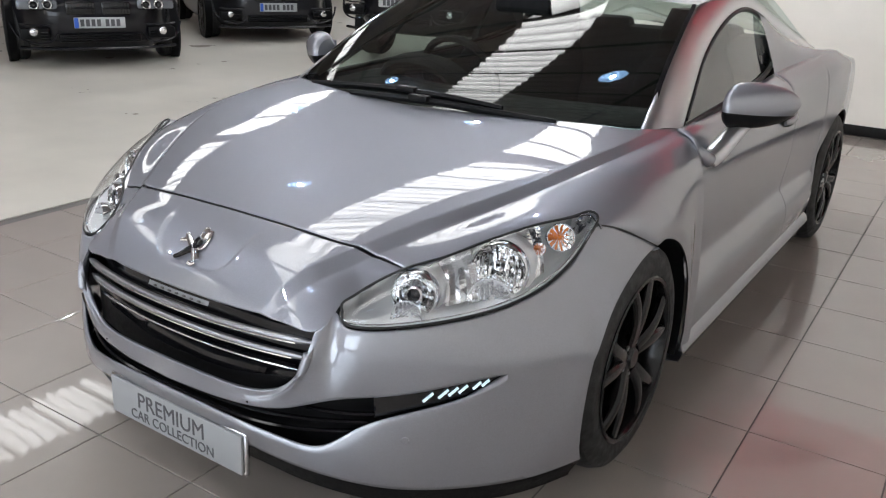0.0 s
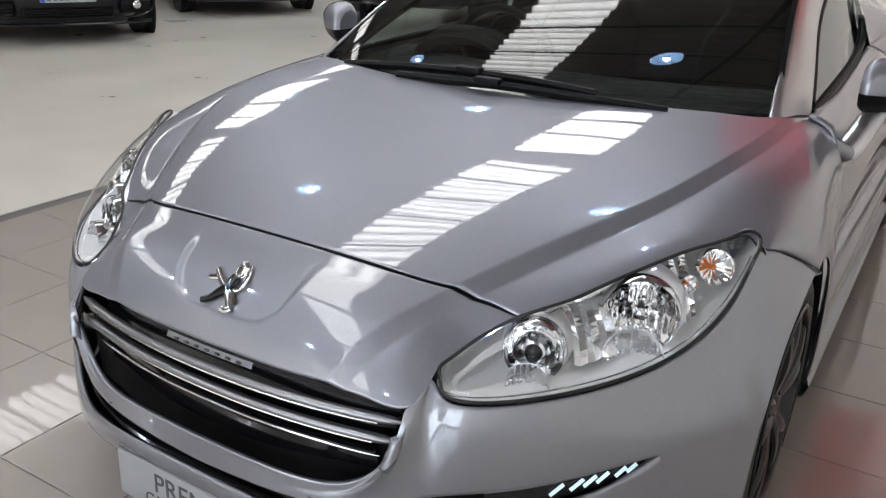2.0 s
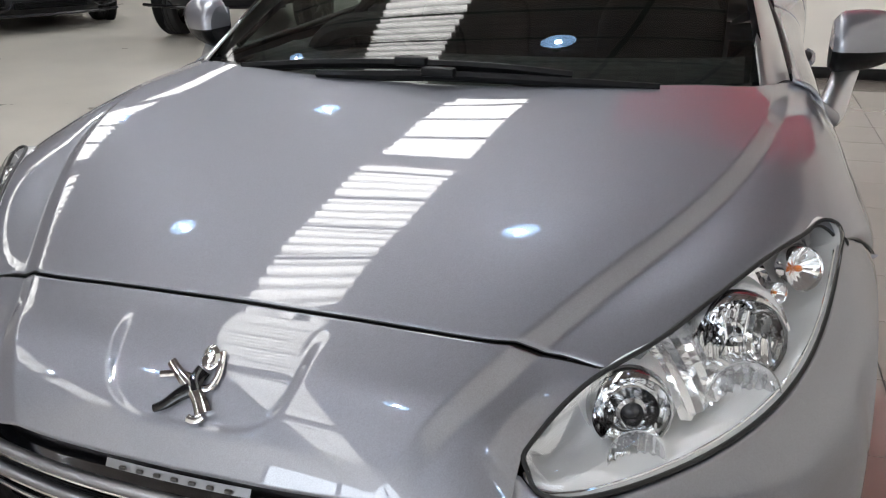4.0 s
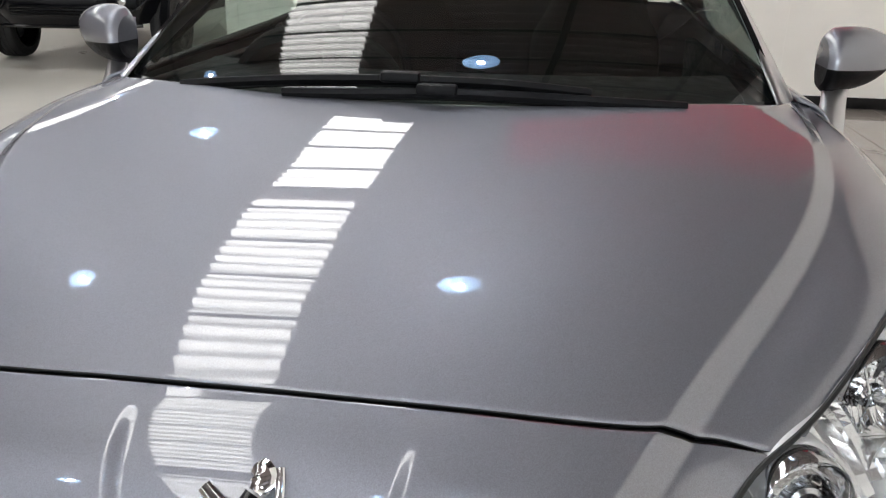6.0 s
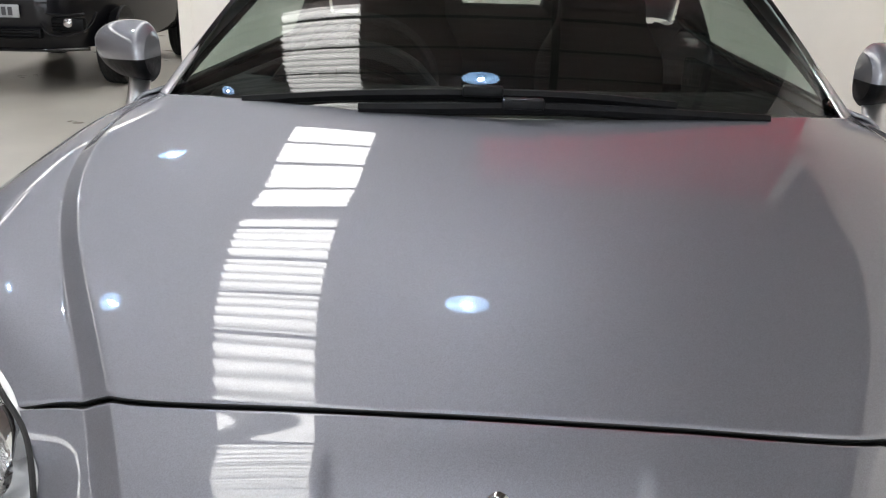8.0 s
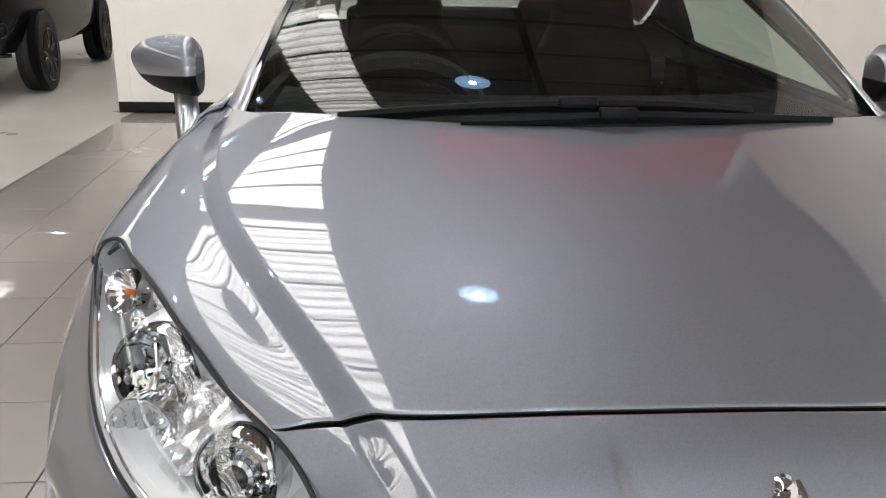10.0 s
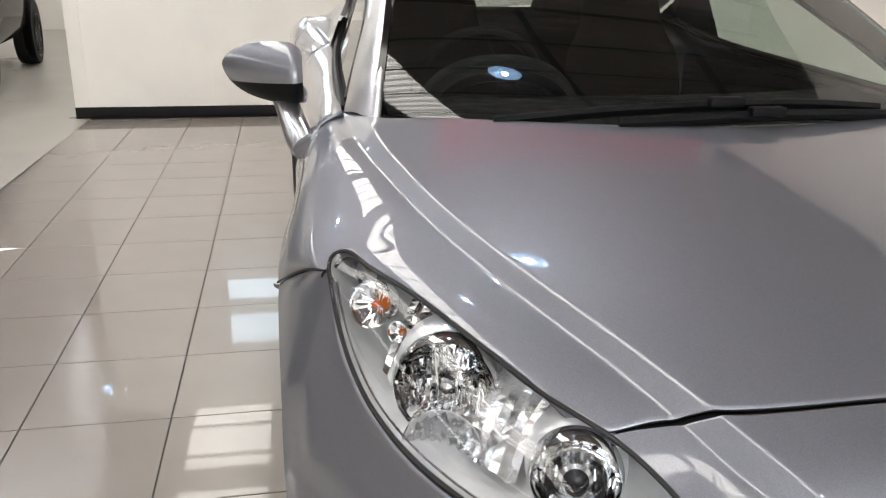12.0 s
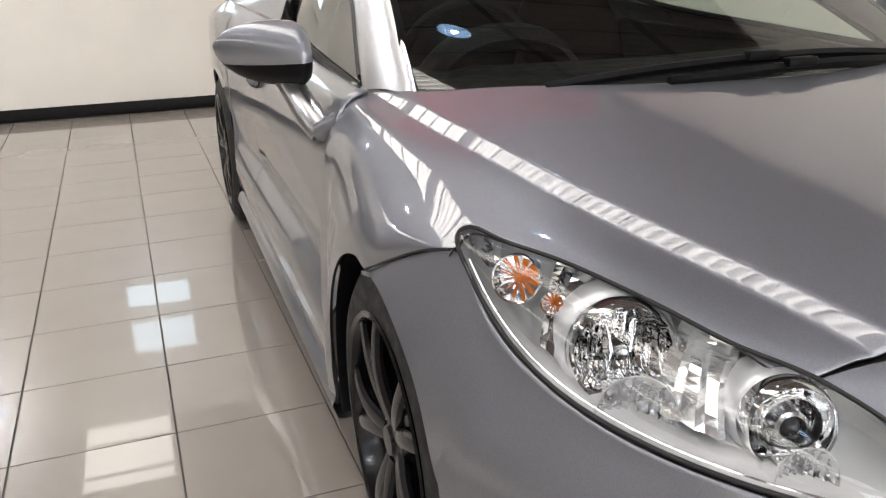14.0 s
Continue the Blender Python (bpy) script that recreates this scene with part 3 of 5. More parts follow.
def side_section(y):
    """Flank of the door and rear quarter as x, z from the belt down."""
    hip = math.exp(-((y - 2.62) / 0.55) ** 2)
    return [(0.79 - 0.03 * smooth(0.6, 1.9, y) + 0.10 * hip, 0.925 + 0.05 * smooth(0.8, 2.2, y) + 0.035 * hip - 0.30 * smooth(2.5, 3.45, y)), (0.855 + 0.065 * hip, 0.885 + 0.035 * smooth(1.2, 2.4, y) + 0.02 * hip),
            (0.888 + 0.050 * hip, 0.76 + 0.03 * hip), (0.890 + 0.042 * hip, 0.62), (0.872 + 0.05 * hip, 0.485), (0.880 + 0.045 * hip, 0.445), (0.914 + 0.015 * hip, 0.385), (0.919 + 0.01 * hip, 0.32), (0.912, 0.24)]


def boot_z(y):
    """Height of the boot lid and of the shoulders beside it."""
    return 0.985 - 0.27 * max(0.0, (y - 2.77) / 0.6) ** 1.4


def flank(name, y0, y1, s, arch=None, ny=40):
    rows = []
    for y in np.linspace(y0, y1, ny):
        sec = np.array(side_section(y))
        f = cubic(np.linspace(0, 1, len(sec)), sec)
        ts = np.linspace(0, 1, 31)
        pts = [f(t) for t in ts]
        if arch and abs(y - arch) < 0.372:
            zc = 0.336 + math.sqrt(0.372 ** 2 - (y - arch) ** 2)
            # squeeze the section so that it ends on the arch
            tt = next((t for t in np.linspace(0, 1, 300) if f(t)[1] <= zc), 1)
            pts = [f(t * tt) for t in ts]
        tuck = 0.55 * max(0, y - 2.85) ** 1.7
        rows.append([(s * (p[0] - tuck), y, p[1]) for p in pts])
    p = part(name, weld(grid(rows, flip=s < 0)), PAINT, car)
    thick(p, 0.008)
    return p


for s in (1, -1):
    flank("door", 0.472, 1.735, s)
    flank("rear_quarter", 1.741, 3.36, s, 2.612, 60)
    # shoulder between the rear flank, the roof arch and the boot
    rows = []
    for y in np.linspace(1.741, 3.36, 40):
        x0, z0 = side_section(y)[0]
        x0 -= 0.55 * max(0, y - 2.85) ** 1.7
        q = min((ARCH_OUT(t) for t in np.linspace(0, 1, 80)), key=lambda p: abs(p[1] - y))
        k = smooth(2.35, 2.70, y)
        x1, z1 = (q[0] + 0.01) * (1 - k) + 0.74 * k, (q[2] - 0.01) * (1 - k) + boot_z(y) * k
        rows.append([V(s * (x0 * (1 - t) + x1 * t), y, z0 * (1 - t) + z1 * t + 0.012 * math.sin(math.pi * t)) for t in np.linspace(0, 1, 10)])
    part("rear_shoulder", weld(grid(rows, flip=s > 0)), PAINT, car)
    # door handle: a flat bar on two feet over a shallow cup
    handle = part("door_handle", tube([(s * (0.900 + 0.014 * math.sin(math.pi * t)), 1.50 + 0.19 * t, 0.800 + 0.012 * t) for t in np.linspace(0, 1, 14)], [0.011 + 0.005 * math.sin(math.pi * t) for t in np.linspace(0, 1, 14)], seg=10, flat=0.55, up=(1, 0, 0)), PAINT, car)
    part("handle_cup", tube([(s * 0.889, 1.53 + 0.13 * t, 0.799) for t in np.linspace(0, 1, 8)], [0.006, 0.02, 0.026, 0.028, 0.028, 0.026, 0.02, 0.006], seg=12, flat=1.0, up=(0, 0, 1)), SEAL, handle)
    # sill with a bright ledge
    rows = [[(s * (0.912 + dx), y, z) for y in np.linspace(0.40, 2.24, 12)] for dx, z in ((-0.01, 0.245), (0.012, 0.225), (0.020, 0.20), (0.008, 0.165), (-0.05, 0.155))]
    part("side_sill", grid(rows, flip=s > 0), PAINT, car)
    # polished arch from wing to tail
    n = 60
    I, O = np.array([ARCH_IN(t) for t in np.linspace(0, 1, n)]), np.array([ARCH_OUT(t) for t in np.linspace(0, 1, n)])
    rows = []
    for k in range(13):
        a = math.pi * k / 12
        w = (1 - math.cos(a)) / 2
        rows.append([(I[i] * (1 - w) + O[i] * w + V(0.25, -0.25, 0.9) * 0.024 * math.sin(a)) * V(s, 1, 1) for i in range(n)])
    part("roof_arch", grid(rows, flip=s > 0), SATIN_PAINT, car, "polished silver roof arch")
    # door glass
    rows = []
    for k in range(9):
        t = k / 8
        rows.append([(ARCH_OUT(0.05 + 0.62 * u) * (1 - t) + BELT(0.03 + 0.97 * u) * t + V(-0.006, 0, 0)) * V(s, 1, 1) for u in np.linspace(0, 1, 30)])
    part("side_window", outward(grid(rows), (s, 0, 0.2)), SIDE_GLASS, car)
    part("window_trim", tube([BELT(0.02 + 0.96 * u) * V(s, 1, 1) + V(0, 0, 0.004) for u in np.linspace(0, 1, 24)], 0.011, seg=8), BLACK_PLASTIC, car)
    part("window_seal", tube([(ARCH_OUT(0.04 + 0.64 * u) + V(0.0, 0, -0.008)) * V(s, 1, 1) for u in np.linspace(0, 1, 30)], 0.009, seg=8), SEAL, car)
    # wheel house
    for yc in (0.0, 2.612):
        rows = [[(s * x, yc + 0.375 * math.cos(a), 0.336 + 0.375 * math.sin(a)) for a in np.linspace(-0.35, math.pi + 0.35, 30)] for x in (0.918, 0.62)]
        part("wheel_house", grid(rows), BLACK_PLASTIC, car)

# screen, roof and tail
n = 41


def screen_y(x, z):
    w = z - 0.93
    return 0.170 + 0.3497 * x * x + 1.4269 * w + 4.2266 * w * w - 0.5331 * x * x * w + 0.1601 * x ** 4 - 5.3793 * w ** 3


rows = []
for k in range(25):
    t = k / 24
    half = 0.738 - 0.118 * t
    rows.append([V(half * u, screen_y(half * u, 0.915 + (0.375 - 0.02 * u * u) * t), 0.915 + (0.375 - 0.02 * u * u) * t) for u in np.linspace(-1, 1, n)])
head = rows[-1]
screen = part("windscreen", outward(grid(rows), (0, -0.7, 0.7)), WINDSCREEN, car, "dark tinted windscreen glass")
# black printed border of the screen
for a, b in ((0, 1), (n - 1, n - 2)):
    lift = V(0, -0.002, 0.003)
    part("screen_border", grid([[r[a] + lift, r[a] * 0.55 + r[b] * 0.45 + lift] for r in rows]), BLACK_GLOSS, car)
part("screen_border", grid([[p + V(0, -0.002, 0.003) for p in r] for r in rows[0:2]]), BLACK_GLOSS, car)
roof_rows = []
for k in range(25):
    t = k / 24
    row = []
    for p in head:
        x = p[0] * (1 + 0.08 * t)
        bubble = 0.012 * (1 - math.cos(2 * math.pi * x / 0.58)) * smooth(0.0, 0.5, t)
        row.append(V(x, p[1] + (2.80 - p[1]) * t, p[2] + 0.055 * math.sin(math.pi * min(1.0, 1.7 * t) * 0.5) - 0.36 * smooth(0.30, 1.2, t) + bubble))
    roof_rows.append(row)
part("roof", grid(roof_rows[:12]), PAINT, car)
part("rear_window", outward(grid(roof_rows[11:]), (0, 0.5, 1)), SIDE_GLASS, car)
tail = [[(x, 2.77 + 0.60 * t, boot_z(2.77 + 0.60 * t) - 0.02 * x * x) for x in np.linspace(-0.80, 0.80, 30)] for t in np.linspace(0, 1, 8)]
part("boot_lid", grid(tail), PAINT, car)
part("rear_bumper", grid([[(x, 3.37 - 0.10 * (abs(x) / 0.86) ** 4, z) for x in np.linspace(-0.86, 0.86, 30)] for z in (0.71, 0.66, 0.55, 0.4, 0.2)]), PAINT, car)
part("underbody", boxed(-0.70, 0.70, -0.45, 3.2, 0.16, 0.22), BLACK_PLASTIC, car)
# cowl below the screen
cow = [[V(x, 0.10 + 0.40 * x * x + dy, z - 0.03 * x * x) for x in np.linspace(-0.72, 0.72, 30)] for dy, z in ((-0.02, 0.925), (0.03, 0.905), (0.09, 0.925))]
part("cowl", grid(cow), BLACK_PLASTIC, car)


def wheel(name):
    """Wheel about the x axis, outer face towards +x."""
    w = bpy.data.objects.new(name, None)
    scene.collection.objects.link(w)
    turn = Matrix.Rotation(radians(90), 4, "Y")
    w2, R = 0.1175, 0.342
    prof = [(0.243, -w2), (0.27, -w2 - 0.004), (0.30, -w2), (0.328, -w2 + 0.016), (0.339, -w2 + 0.04)]
    for gx in (-0.045, 0.0, 0.045):
        prof += [(R, gx - 0.007), (R - 0.008, gx - 0.005), (R - 0.008, gx + 0.005), (R, gx + 0.007)]
    prof += [(0.339, w2 - 0.04), (0.328, w2 - 0.016), (0.30, w2), (0.27, w2 + 0.004), (0.247, w2)]
    part("tyre", lathe(prof, turn, 72), RUBBER, w)
    rim = [(0.247, w2), (0.252, w2 + 0.004), (0.247, w2 + 0.008), (0.238, w2 + 0.004), (0.228, w2 - 0.02), (0.222, w2 - 0.06), (0.22, -w2)]
    part("rim", lathe(rim, turn, 64), WHEEL, w)
    part("brake_disc", lathe([(0.02, 0.0), (0.15, 0.0), (0.152, -0.02)], turn, 40), BRAKE, w)
    for k in range(5):
        a = 2 * math.pi * k / 5 + 0.3
        for side in (-1, 1):
            pts, rr = [], []
            for t in np.linspace(0, 1, 9):
                r = 0.045 + 0.195 * t
                ang = a + side * (0.10 + 0.16 * t * t + 0.03 * math.sin(math.pi * t))
                pts.append((w2 - 0.022 + 0.012 * math.sin(math.pi * t) + 0.012 * t, r * math.cos(ang), r * math.sin(ang)))
                rr.append(0.022 - 0.006 * t)
            part("spoke", tube(pts, rr, seg=8, flat=0.62, up=(1, 0, 0)), WHEEL, w)
        part("wheel_bolt", lathe([(0.0, 0.012), (0.008, 0.012), (0.009, 0.0)], Matrix.Translation((w2 - 0.028, 0.052 * math.cos(a + 0.63), 0.052 * math.sin(a + 0.63))) @ turn, 8), BRAKE, w)
    hub = [(0.0, w2 - 0.004), (0.028, w2 - 0.005), (0.033, w2 - 0.012), (0.06, w2 - 0.02), (0.066, w2 - 0.04)]
    part("hub_cap", lathe(hub, turn, 28), WHEEL, w)
    return w


def hang(ob, parent, m):
    ob.parent = parent
    ob.matrix_basis = m
    return ob


first = wheel("wheel")
first["label"] = "gunmetal ten-spoke alloy wheel with tyre"
hang(first, car, pose(0.798, -0.006, 0.342))
for x, y, rz, spin in ((-0.795, 0, 180, 25), (0.815, 2.612, 0, 30), (-0.815, 2.612, 180, 10)):
    w = copy_thing(first, pose(x, y, 0.342, 0, 0, rz) @ pose(0, 0, 0, spin, 0, 0))
    w.parent = car


# ---- car: lamps, mirrors, wipers, badge, plate ----
def headlamp(s):
    lamp = new("headlamp")
    lamp.parent = car
    lamp["label"] = "clear lens headlamp with chrome reflectors"
    S = V(s, 1, 1)
    n = 60
    A = line3(LAMP_NOSE + LAMP_TOP[1:] + [(0.842, -0.224, 0.822), (0.850, -0.245, 0.803)], n)
    B = line3(LAMP_LOW, n)
    TA, TB = np.zeros((n, 3)), np.zeros((n, 3))
    for i in range(n):
        g = np.linalg.norm(A[i] - B[i])
        TA[i] = V(0.56, -0.82, -0.12) * g
        TB[i] = V(0.0, 0.08, -1.18) * g
    lens_rows = [r * S for r in hermite(A, B, TA, TB, 18)]
    lens = part("lens", outward(weld(grid(lens_rows)), (0.5 * s, -0.75, 0.4)), LENS, lamp, "clear polycarbonate lens")
    lens.visible_shadow = False
    ring = [p * S for p in A] + [p * S for p in B[::-1]]
    part("lens_seal", tube(ring + [ring[0]], 0.0036, seg=6, up=(0.3 * s, -0.6, 0.7), caps=False), SEAL, lamp)
    # moulded rim inside the lens, broader along the lower edge
    inner = [(p + V(-0.009, 0.005, 0.004)) * S for p in B]
    part("lens_rim", tube(inner[1:-2], 0.0022, seg=6, up=(0.3 * s, -0.6, 0.7)), CHROME, lamp)
    # housing behind the lens: pale moulded floor
    push = V(-0.070, 0.155, -0.022)
    rows = [(r + push * max(0.0, math.sin(math.pi * k / 18)) ** 0.30 * S) for k, r in enumerate(np.array(lens_rows))]
    part("housing", outward(weld(grid(rows)), (0.5 * s, -0.75, 0.4)), HOUSING, lamp, "pale silver lamp housing")
    # bright folded fins that fill the gaps between the bowls
    mould, skin = np.array(rows), np.array(lens_rows)
    for i0, i1, k0, k1, f in ((22, 29, 2, 17, 0.42), (37, 43, 2, 17, 0.42), (49, 57, 3, 14, 0.40)):
        fin = []
        for k in range(k0, k1):
            fin.append([mould[k][i] * (1 - f) + skin[k][i] * f + V(0.3, -0.9, 0.1) * S * (0.010 * (q % 2) + 0.006 * math.sin(0.45 * k + 1.1 * i)) for q, i in enumerate(range(i0, i1))])
        part("fin", outward(grid(fin), (0.5 * s, -0.75, 0.4)), REFLECTOR if i0 > 30 else FIN, lamp, "bright folded fin", shade=False)

    def reflector(c, r, depth, aim, name, pitch, rim=True, cut=0.0021):
        """Bowl cut in upright flutes, with a bright rim."""
        m = look(V(*c) * S, (V(*c) + V(*aim)) * S)
        rings = []
        for t in np.r_[0.12, np.linspace(0.24, 1, 11)]:
            ring = []
            for a in np.linspace(0, 2 * math.pi, 56, endpoint=False):
                x, y = r * t * math.cos(a), r * t * math.sin(a)
                ring.append(m @ Vector((x, y, depth * (1 - t * t) + cut * math.cos(2 * math.pi * x / pitch) * smooth(1.0, 0.85, t) + 0.0012 * math.cos(2 * math.pi * y / (pitch * 2.3)))))
            rings.append(ring)
        b = part(name, grid(rings, closed=True), REFLECTOR if rim else FLUTED, lamp)
        if rim:
            part("rim", lathe([(r * 0.99, 0.006), (r * 1.0, -0.003), (r * 1.05, -0.007), (r * 1.10, -0.003), (r * 1.12, 0.006)], m, 48), CHROME, b, "polished chrome rim")
            part("rim_band", lathe([(r * 1.115, 0.006), (r * 1.13, 0.010), (r * 1.135, 0.026)], m, 48), CHROME, b)
            part("shroud", lathe([(r * 1.135, 0.026), (r * 1.16, 0.028), (r * 1.23, 0.036), (r * 1.26, 0.060), (r * 1.26, 0.085)], m, 48), SHROUD, b, "pale satin shroud")
        else:
            part("rim", lathe([(r * 0.99, 0.003), (r * 1.0, -0.002), (r * 1.04, -0.003), (r * 1.06, 0.004), (r * 1.07, 0.03)], m, 48), CHROME, b)
        return b, m

    aim = (0.30, -0.90, 0.10)
    b, m = reflector((0.7045, -0.470, 0.7095), 0.066, 0.050, aim, "main_reflector", 0.017)
    r, depth = 0.066, 0.050
    part("bulb_well", lathe([(r * 0.30, depth * 0.92), (r * 0.30, depth * 0.62), (r * 0.24, depth * 0.58), (r * 0.22, depth * 0.95)], m, 24), CHROME, b)
    part("bulb", lathe([(0.0, 0.05 * depth), (r * 0.10, 0.12 * depth), (r * 0.12, 0.3 * depth), (r * 0.10, depth * 0.95)], m, 16), BULB, b)
    part("bulb_cap", lathe([(0.0, 0.0), (r * 0.12, 0.05 * depth), (r * 0.14, 0.30 * depth), (r * 0.10, 0.34 * depth)], m, 14), SATIN, b)
    for x in (-0.30, 0.30):
        part("bulb_prop", tube([m @ Vector((x * r, -r * 0.62, depth * 0.45)), m @ Vector((x * r * 0.6, 0, depth * 0.30)), m @ Vector((x * r, r * 0.62, depth * 0.45))], 0.0022, seg=6), CHROME, b)
    reflector((0.718, -0.528, 0.6545), 0.052, 0.026, (0.33, -0.88, 0.16), "lower_reflector", 0.012, rim=False, cut=0.0042)
    # dipped lamp: a small dark ball lens inside two stepped rings
    r = 0.052
    b, m = reflector((0.5735, -0.640, 0.6690), r, 0.040, aim, "inner_reflector", 0.013)
    part("step_ring", lathe([(r * 0.66, 0.030), (r * 0.66, 0.004), (r * 0.72, -0.001), (r * 0.78, 0.006), (r * 0.80, 0.022)], m, 40), CHROME, b)
    part("lens_holder", lathe([(r * 0.27, 0.002), (r * 0.31, -0.004), (r * 0.40, 0.0), (r * 0.44, 0.03)], m, 32), SATIN, b)
    part("ball_lens", lathe([(0.0, -0.006), (r * 0.10, -0.005), (r * 0.20, -0.001), (r * 0.27, 0.005)], m, 28), SMOKED, b, "dark glass ball lens")
    reflector((0.588, -0.688, 0.6320), 0.038, 0.020, (0.28, -0.9, 0.16), "inner_lower_reflector", 0.010, rim=False, cut=0.0036)
    for c, r, name in (((0.7905, -0.3180, 0.7745), 0.033, "indicator"), ((0.7555, -0.362, 0.7485), 0.015, "side_light")):
        m = look(V(*c) * S, (V(*c) + V(0.55, -0.75, 0.30)) * S)
        d = r * 0.62
        rings = [[m @ Vector((r * t * math.cos(a), r * t * math.sin(a), d * (1 - t * t) + 0.03 * r * math.cos(12 * a) * t)) for a in np.linspace(0, 2 * math.pi, 48, endpoint=False)] for t in np.linspace(0.08, 1, 10)]
        b = part(name, grid(rings, closed=True), REFLECTOR, lamp)
        part("rim", lathe([(r * 0.99, 0.003), (r * 1.0, -0.003), (r * 1.06, -0.005), (r * 1.11, 0.0), (r * 1.12, 0.02)], m, 36), CHROME, b)
        part("bulb", lathe([(0.0, 0.10 * d), (r * 0.10, 0.20 * d), (r * 0.17, 0.45 * d), (r * 0.15, 0.75 * d), (r * 0.08, d * 0.98)], m, 20), AMBER, b, "amber bulb")
    return lamp


for s in (1, -1):
    headlamp(s)


def drl(s):
    S = V(s, 1, 1)
    unit = new("daytime_light")
    unit.parent = car
    unit["label"] = "black corner lamp with six white light bars"
    T = line3([(0.56, -0.786, 0.450), (0.615, -0.748, 0.460), (0.70, -0.678, 0.481), (0.76, -0.618, 0.494), (0.797, -0.576, 0.498)], 30)
    L = line3([(0.56, -0.786, 0.390), (0.616, -0.748, 0.411), (0.7, -0.678, 0.439), (0.766, -0.612, 0.468), (0.797, -0.576, 0.495)], 30)
    rows = [(T * (1 - t) + L * t) * S for t in (0, 0.5, 1)]
    part("cover", grid([r + V(0, 0.012, 0) for r in rows], flip=s < 0), BLACK_GLOSS, unit)
    for k in range(6):
        u0 = 0.40 + 0.085 * k
        i = int(u0 * 29)
        a, b = T[min(i + 2, 29)] * 0.72 + L[min(i + 2, 29)] * 0.28, L[i] * 0.66 + T[i] * 0.34
        part("light_bar", tube([a * S + V(0, 0.004, 0), b * S + V(0, 0.004, 0)], 0.0034, seg=8, flat=0.5, up=(0, -1, 0.2)), LED, unit)


for s in (1, -1):
    drl(s)
    # parking sensor
    m = look(V(0.637 * s, -0.752, 0.345), V(0.637 * s + 0.5 * s, -1.5, 0.345))
    part("parking_sensor", lathe([(0.0, -0.001), (0.009, -0.001), (0.0105, 0.001), (0.0115, 0.004)], m, 20), PAINT, car)


def door_mirror(s):
    S = V(s, 1, 1)
    unit = new("door_mirror")
    unit.parent = car
    unit["label"] = "silver door mirror with black lower shell on a bright stalk"
    c = V(0.975, 0.725, 0.986)

    def shell(u, v):
        # u from the blunt inner end to the tapered outer tip, v round the section
        x = -0.098 + 0.205 * u
        k = smooth(-0.16, 0.13, u) ** 0.55 * (1 - max(0, (u - 0.15) / 0.85) ** 2.1) ** 0.60
        hz, hy = 0.077 * k, 0.095 * k
        low = 0.077 * smooth(-0.16, 0.13, u) ** 0.55 * (1 - max(0, (u - 0.15) / 0.85) ** 3.2) ** 0.60
        a = 2 * math.pi * v
        yy = -hy * math.cos(a)
        yy = yy if yy < 0 else yy * 0.5
        zz = math.sin(a)
        # a soft crease runs along the middle of the face
        return c + V(x, yy + 0.11 * u - 0.03, (hz if zz > 0 else -low) * abs(zz) ** 0.9 + 0.018 * u - 0.006)
    nu, nv = 34, 48
    us = np.r_[0.0, np.linspace(0.004, 0.06, 6), np.linspace(0.08, 0.92, nu - 14), np.linspace(0.94, 0.9995, 7)]
    rows_all = [[shell(u, v) * S for v in np.linspace(0, 1, nv, endpoint=False)] for u in us]
    bm = grid(rows_all, closed=True, flip=s > 0)
    bm.verts.ensure_lookup_table()
    bm.faces.new(bm.verts[:nv])
    bmesh.ops.bisect_plane(bm, geom=bm.verts[:] + bm.edges[:] + bm.faces[:], plane_co=(c[0] * s, 0, c[2] - 0.020), plane_no=(0.06 * s, 0.0, 1))
    for f in bm.faces:
        m = f.calc_center_median()
        if m.z + 0.06 * s * (m.x - c[0] * s) < c[2] - 0.020:
            f.material_index = 1
    part("shell", weld(bm, 0.0001), [PAINT, BLACK_PLASTIC], unit)
    P = line3([(0.925, 0.705, 0.925), (0.905, 0.63, 0.875), (0.885, 0.56, 0.832), (0.879, 0.545, 0.822)], 10)
    part("stalk", tube([p * S for p in P], [0.031, 0.031, 0.031, 0.031, 0.032, 0.033, 0.034, 0.034, 0.033, 0.03], seg=16, flat=0.62, up=(0, 1, 0)), SATIN_PAINT, unit, "brushed silver stalk")
    P = line3([(0.881, 0.55, 0.823), (0.855, 0.52, 0.845), (0.835, 0.50, 0.862), (0.815, 0.48, 0.870)], 8)
    part("stalk_foot", tube([p * S for p in P], [0.033, 0.034, 0.034, 0.033, 0.032, 0.031, 0.03, 0.028], seg=16, flat=0.75), PAINT, unit)
    part("mirror_glass", grid([[(c + V(x, 0.045 + 0.05 * (x + 0.1), z)) * S for x in np.linspace(-0.075, 0.045, 6)] for z in np.linspace(-0.030, 0.038, 6)]), CHROME, unit)


for s in (1, -1):
    door_mirror(s)


def wiper(pts, joint):
    w = new("wiper")
    w.parent = car
    w["label"] = "black windscreen wiper at rest on the glass"
    P = line3(pts, 20)
    part("blade", tube(P, 0.009, seg=6, flat=1.2), BLACK_PLASTIC, w)
    part("rubber", tube(P + V(0, 0.012, -0.012), 0.004, seg=5), SEAL, w)
    j = V(*joint)
    part("clip", boxed(j[0] - 0.038, j[0] + 0.038, j[1] - 0.016, j[1] + 0.012, j[2] - 0.004, j[2] + 0.016, bevel=0.005), BLACK_PLASTIC, w)
    return w


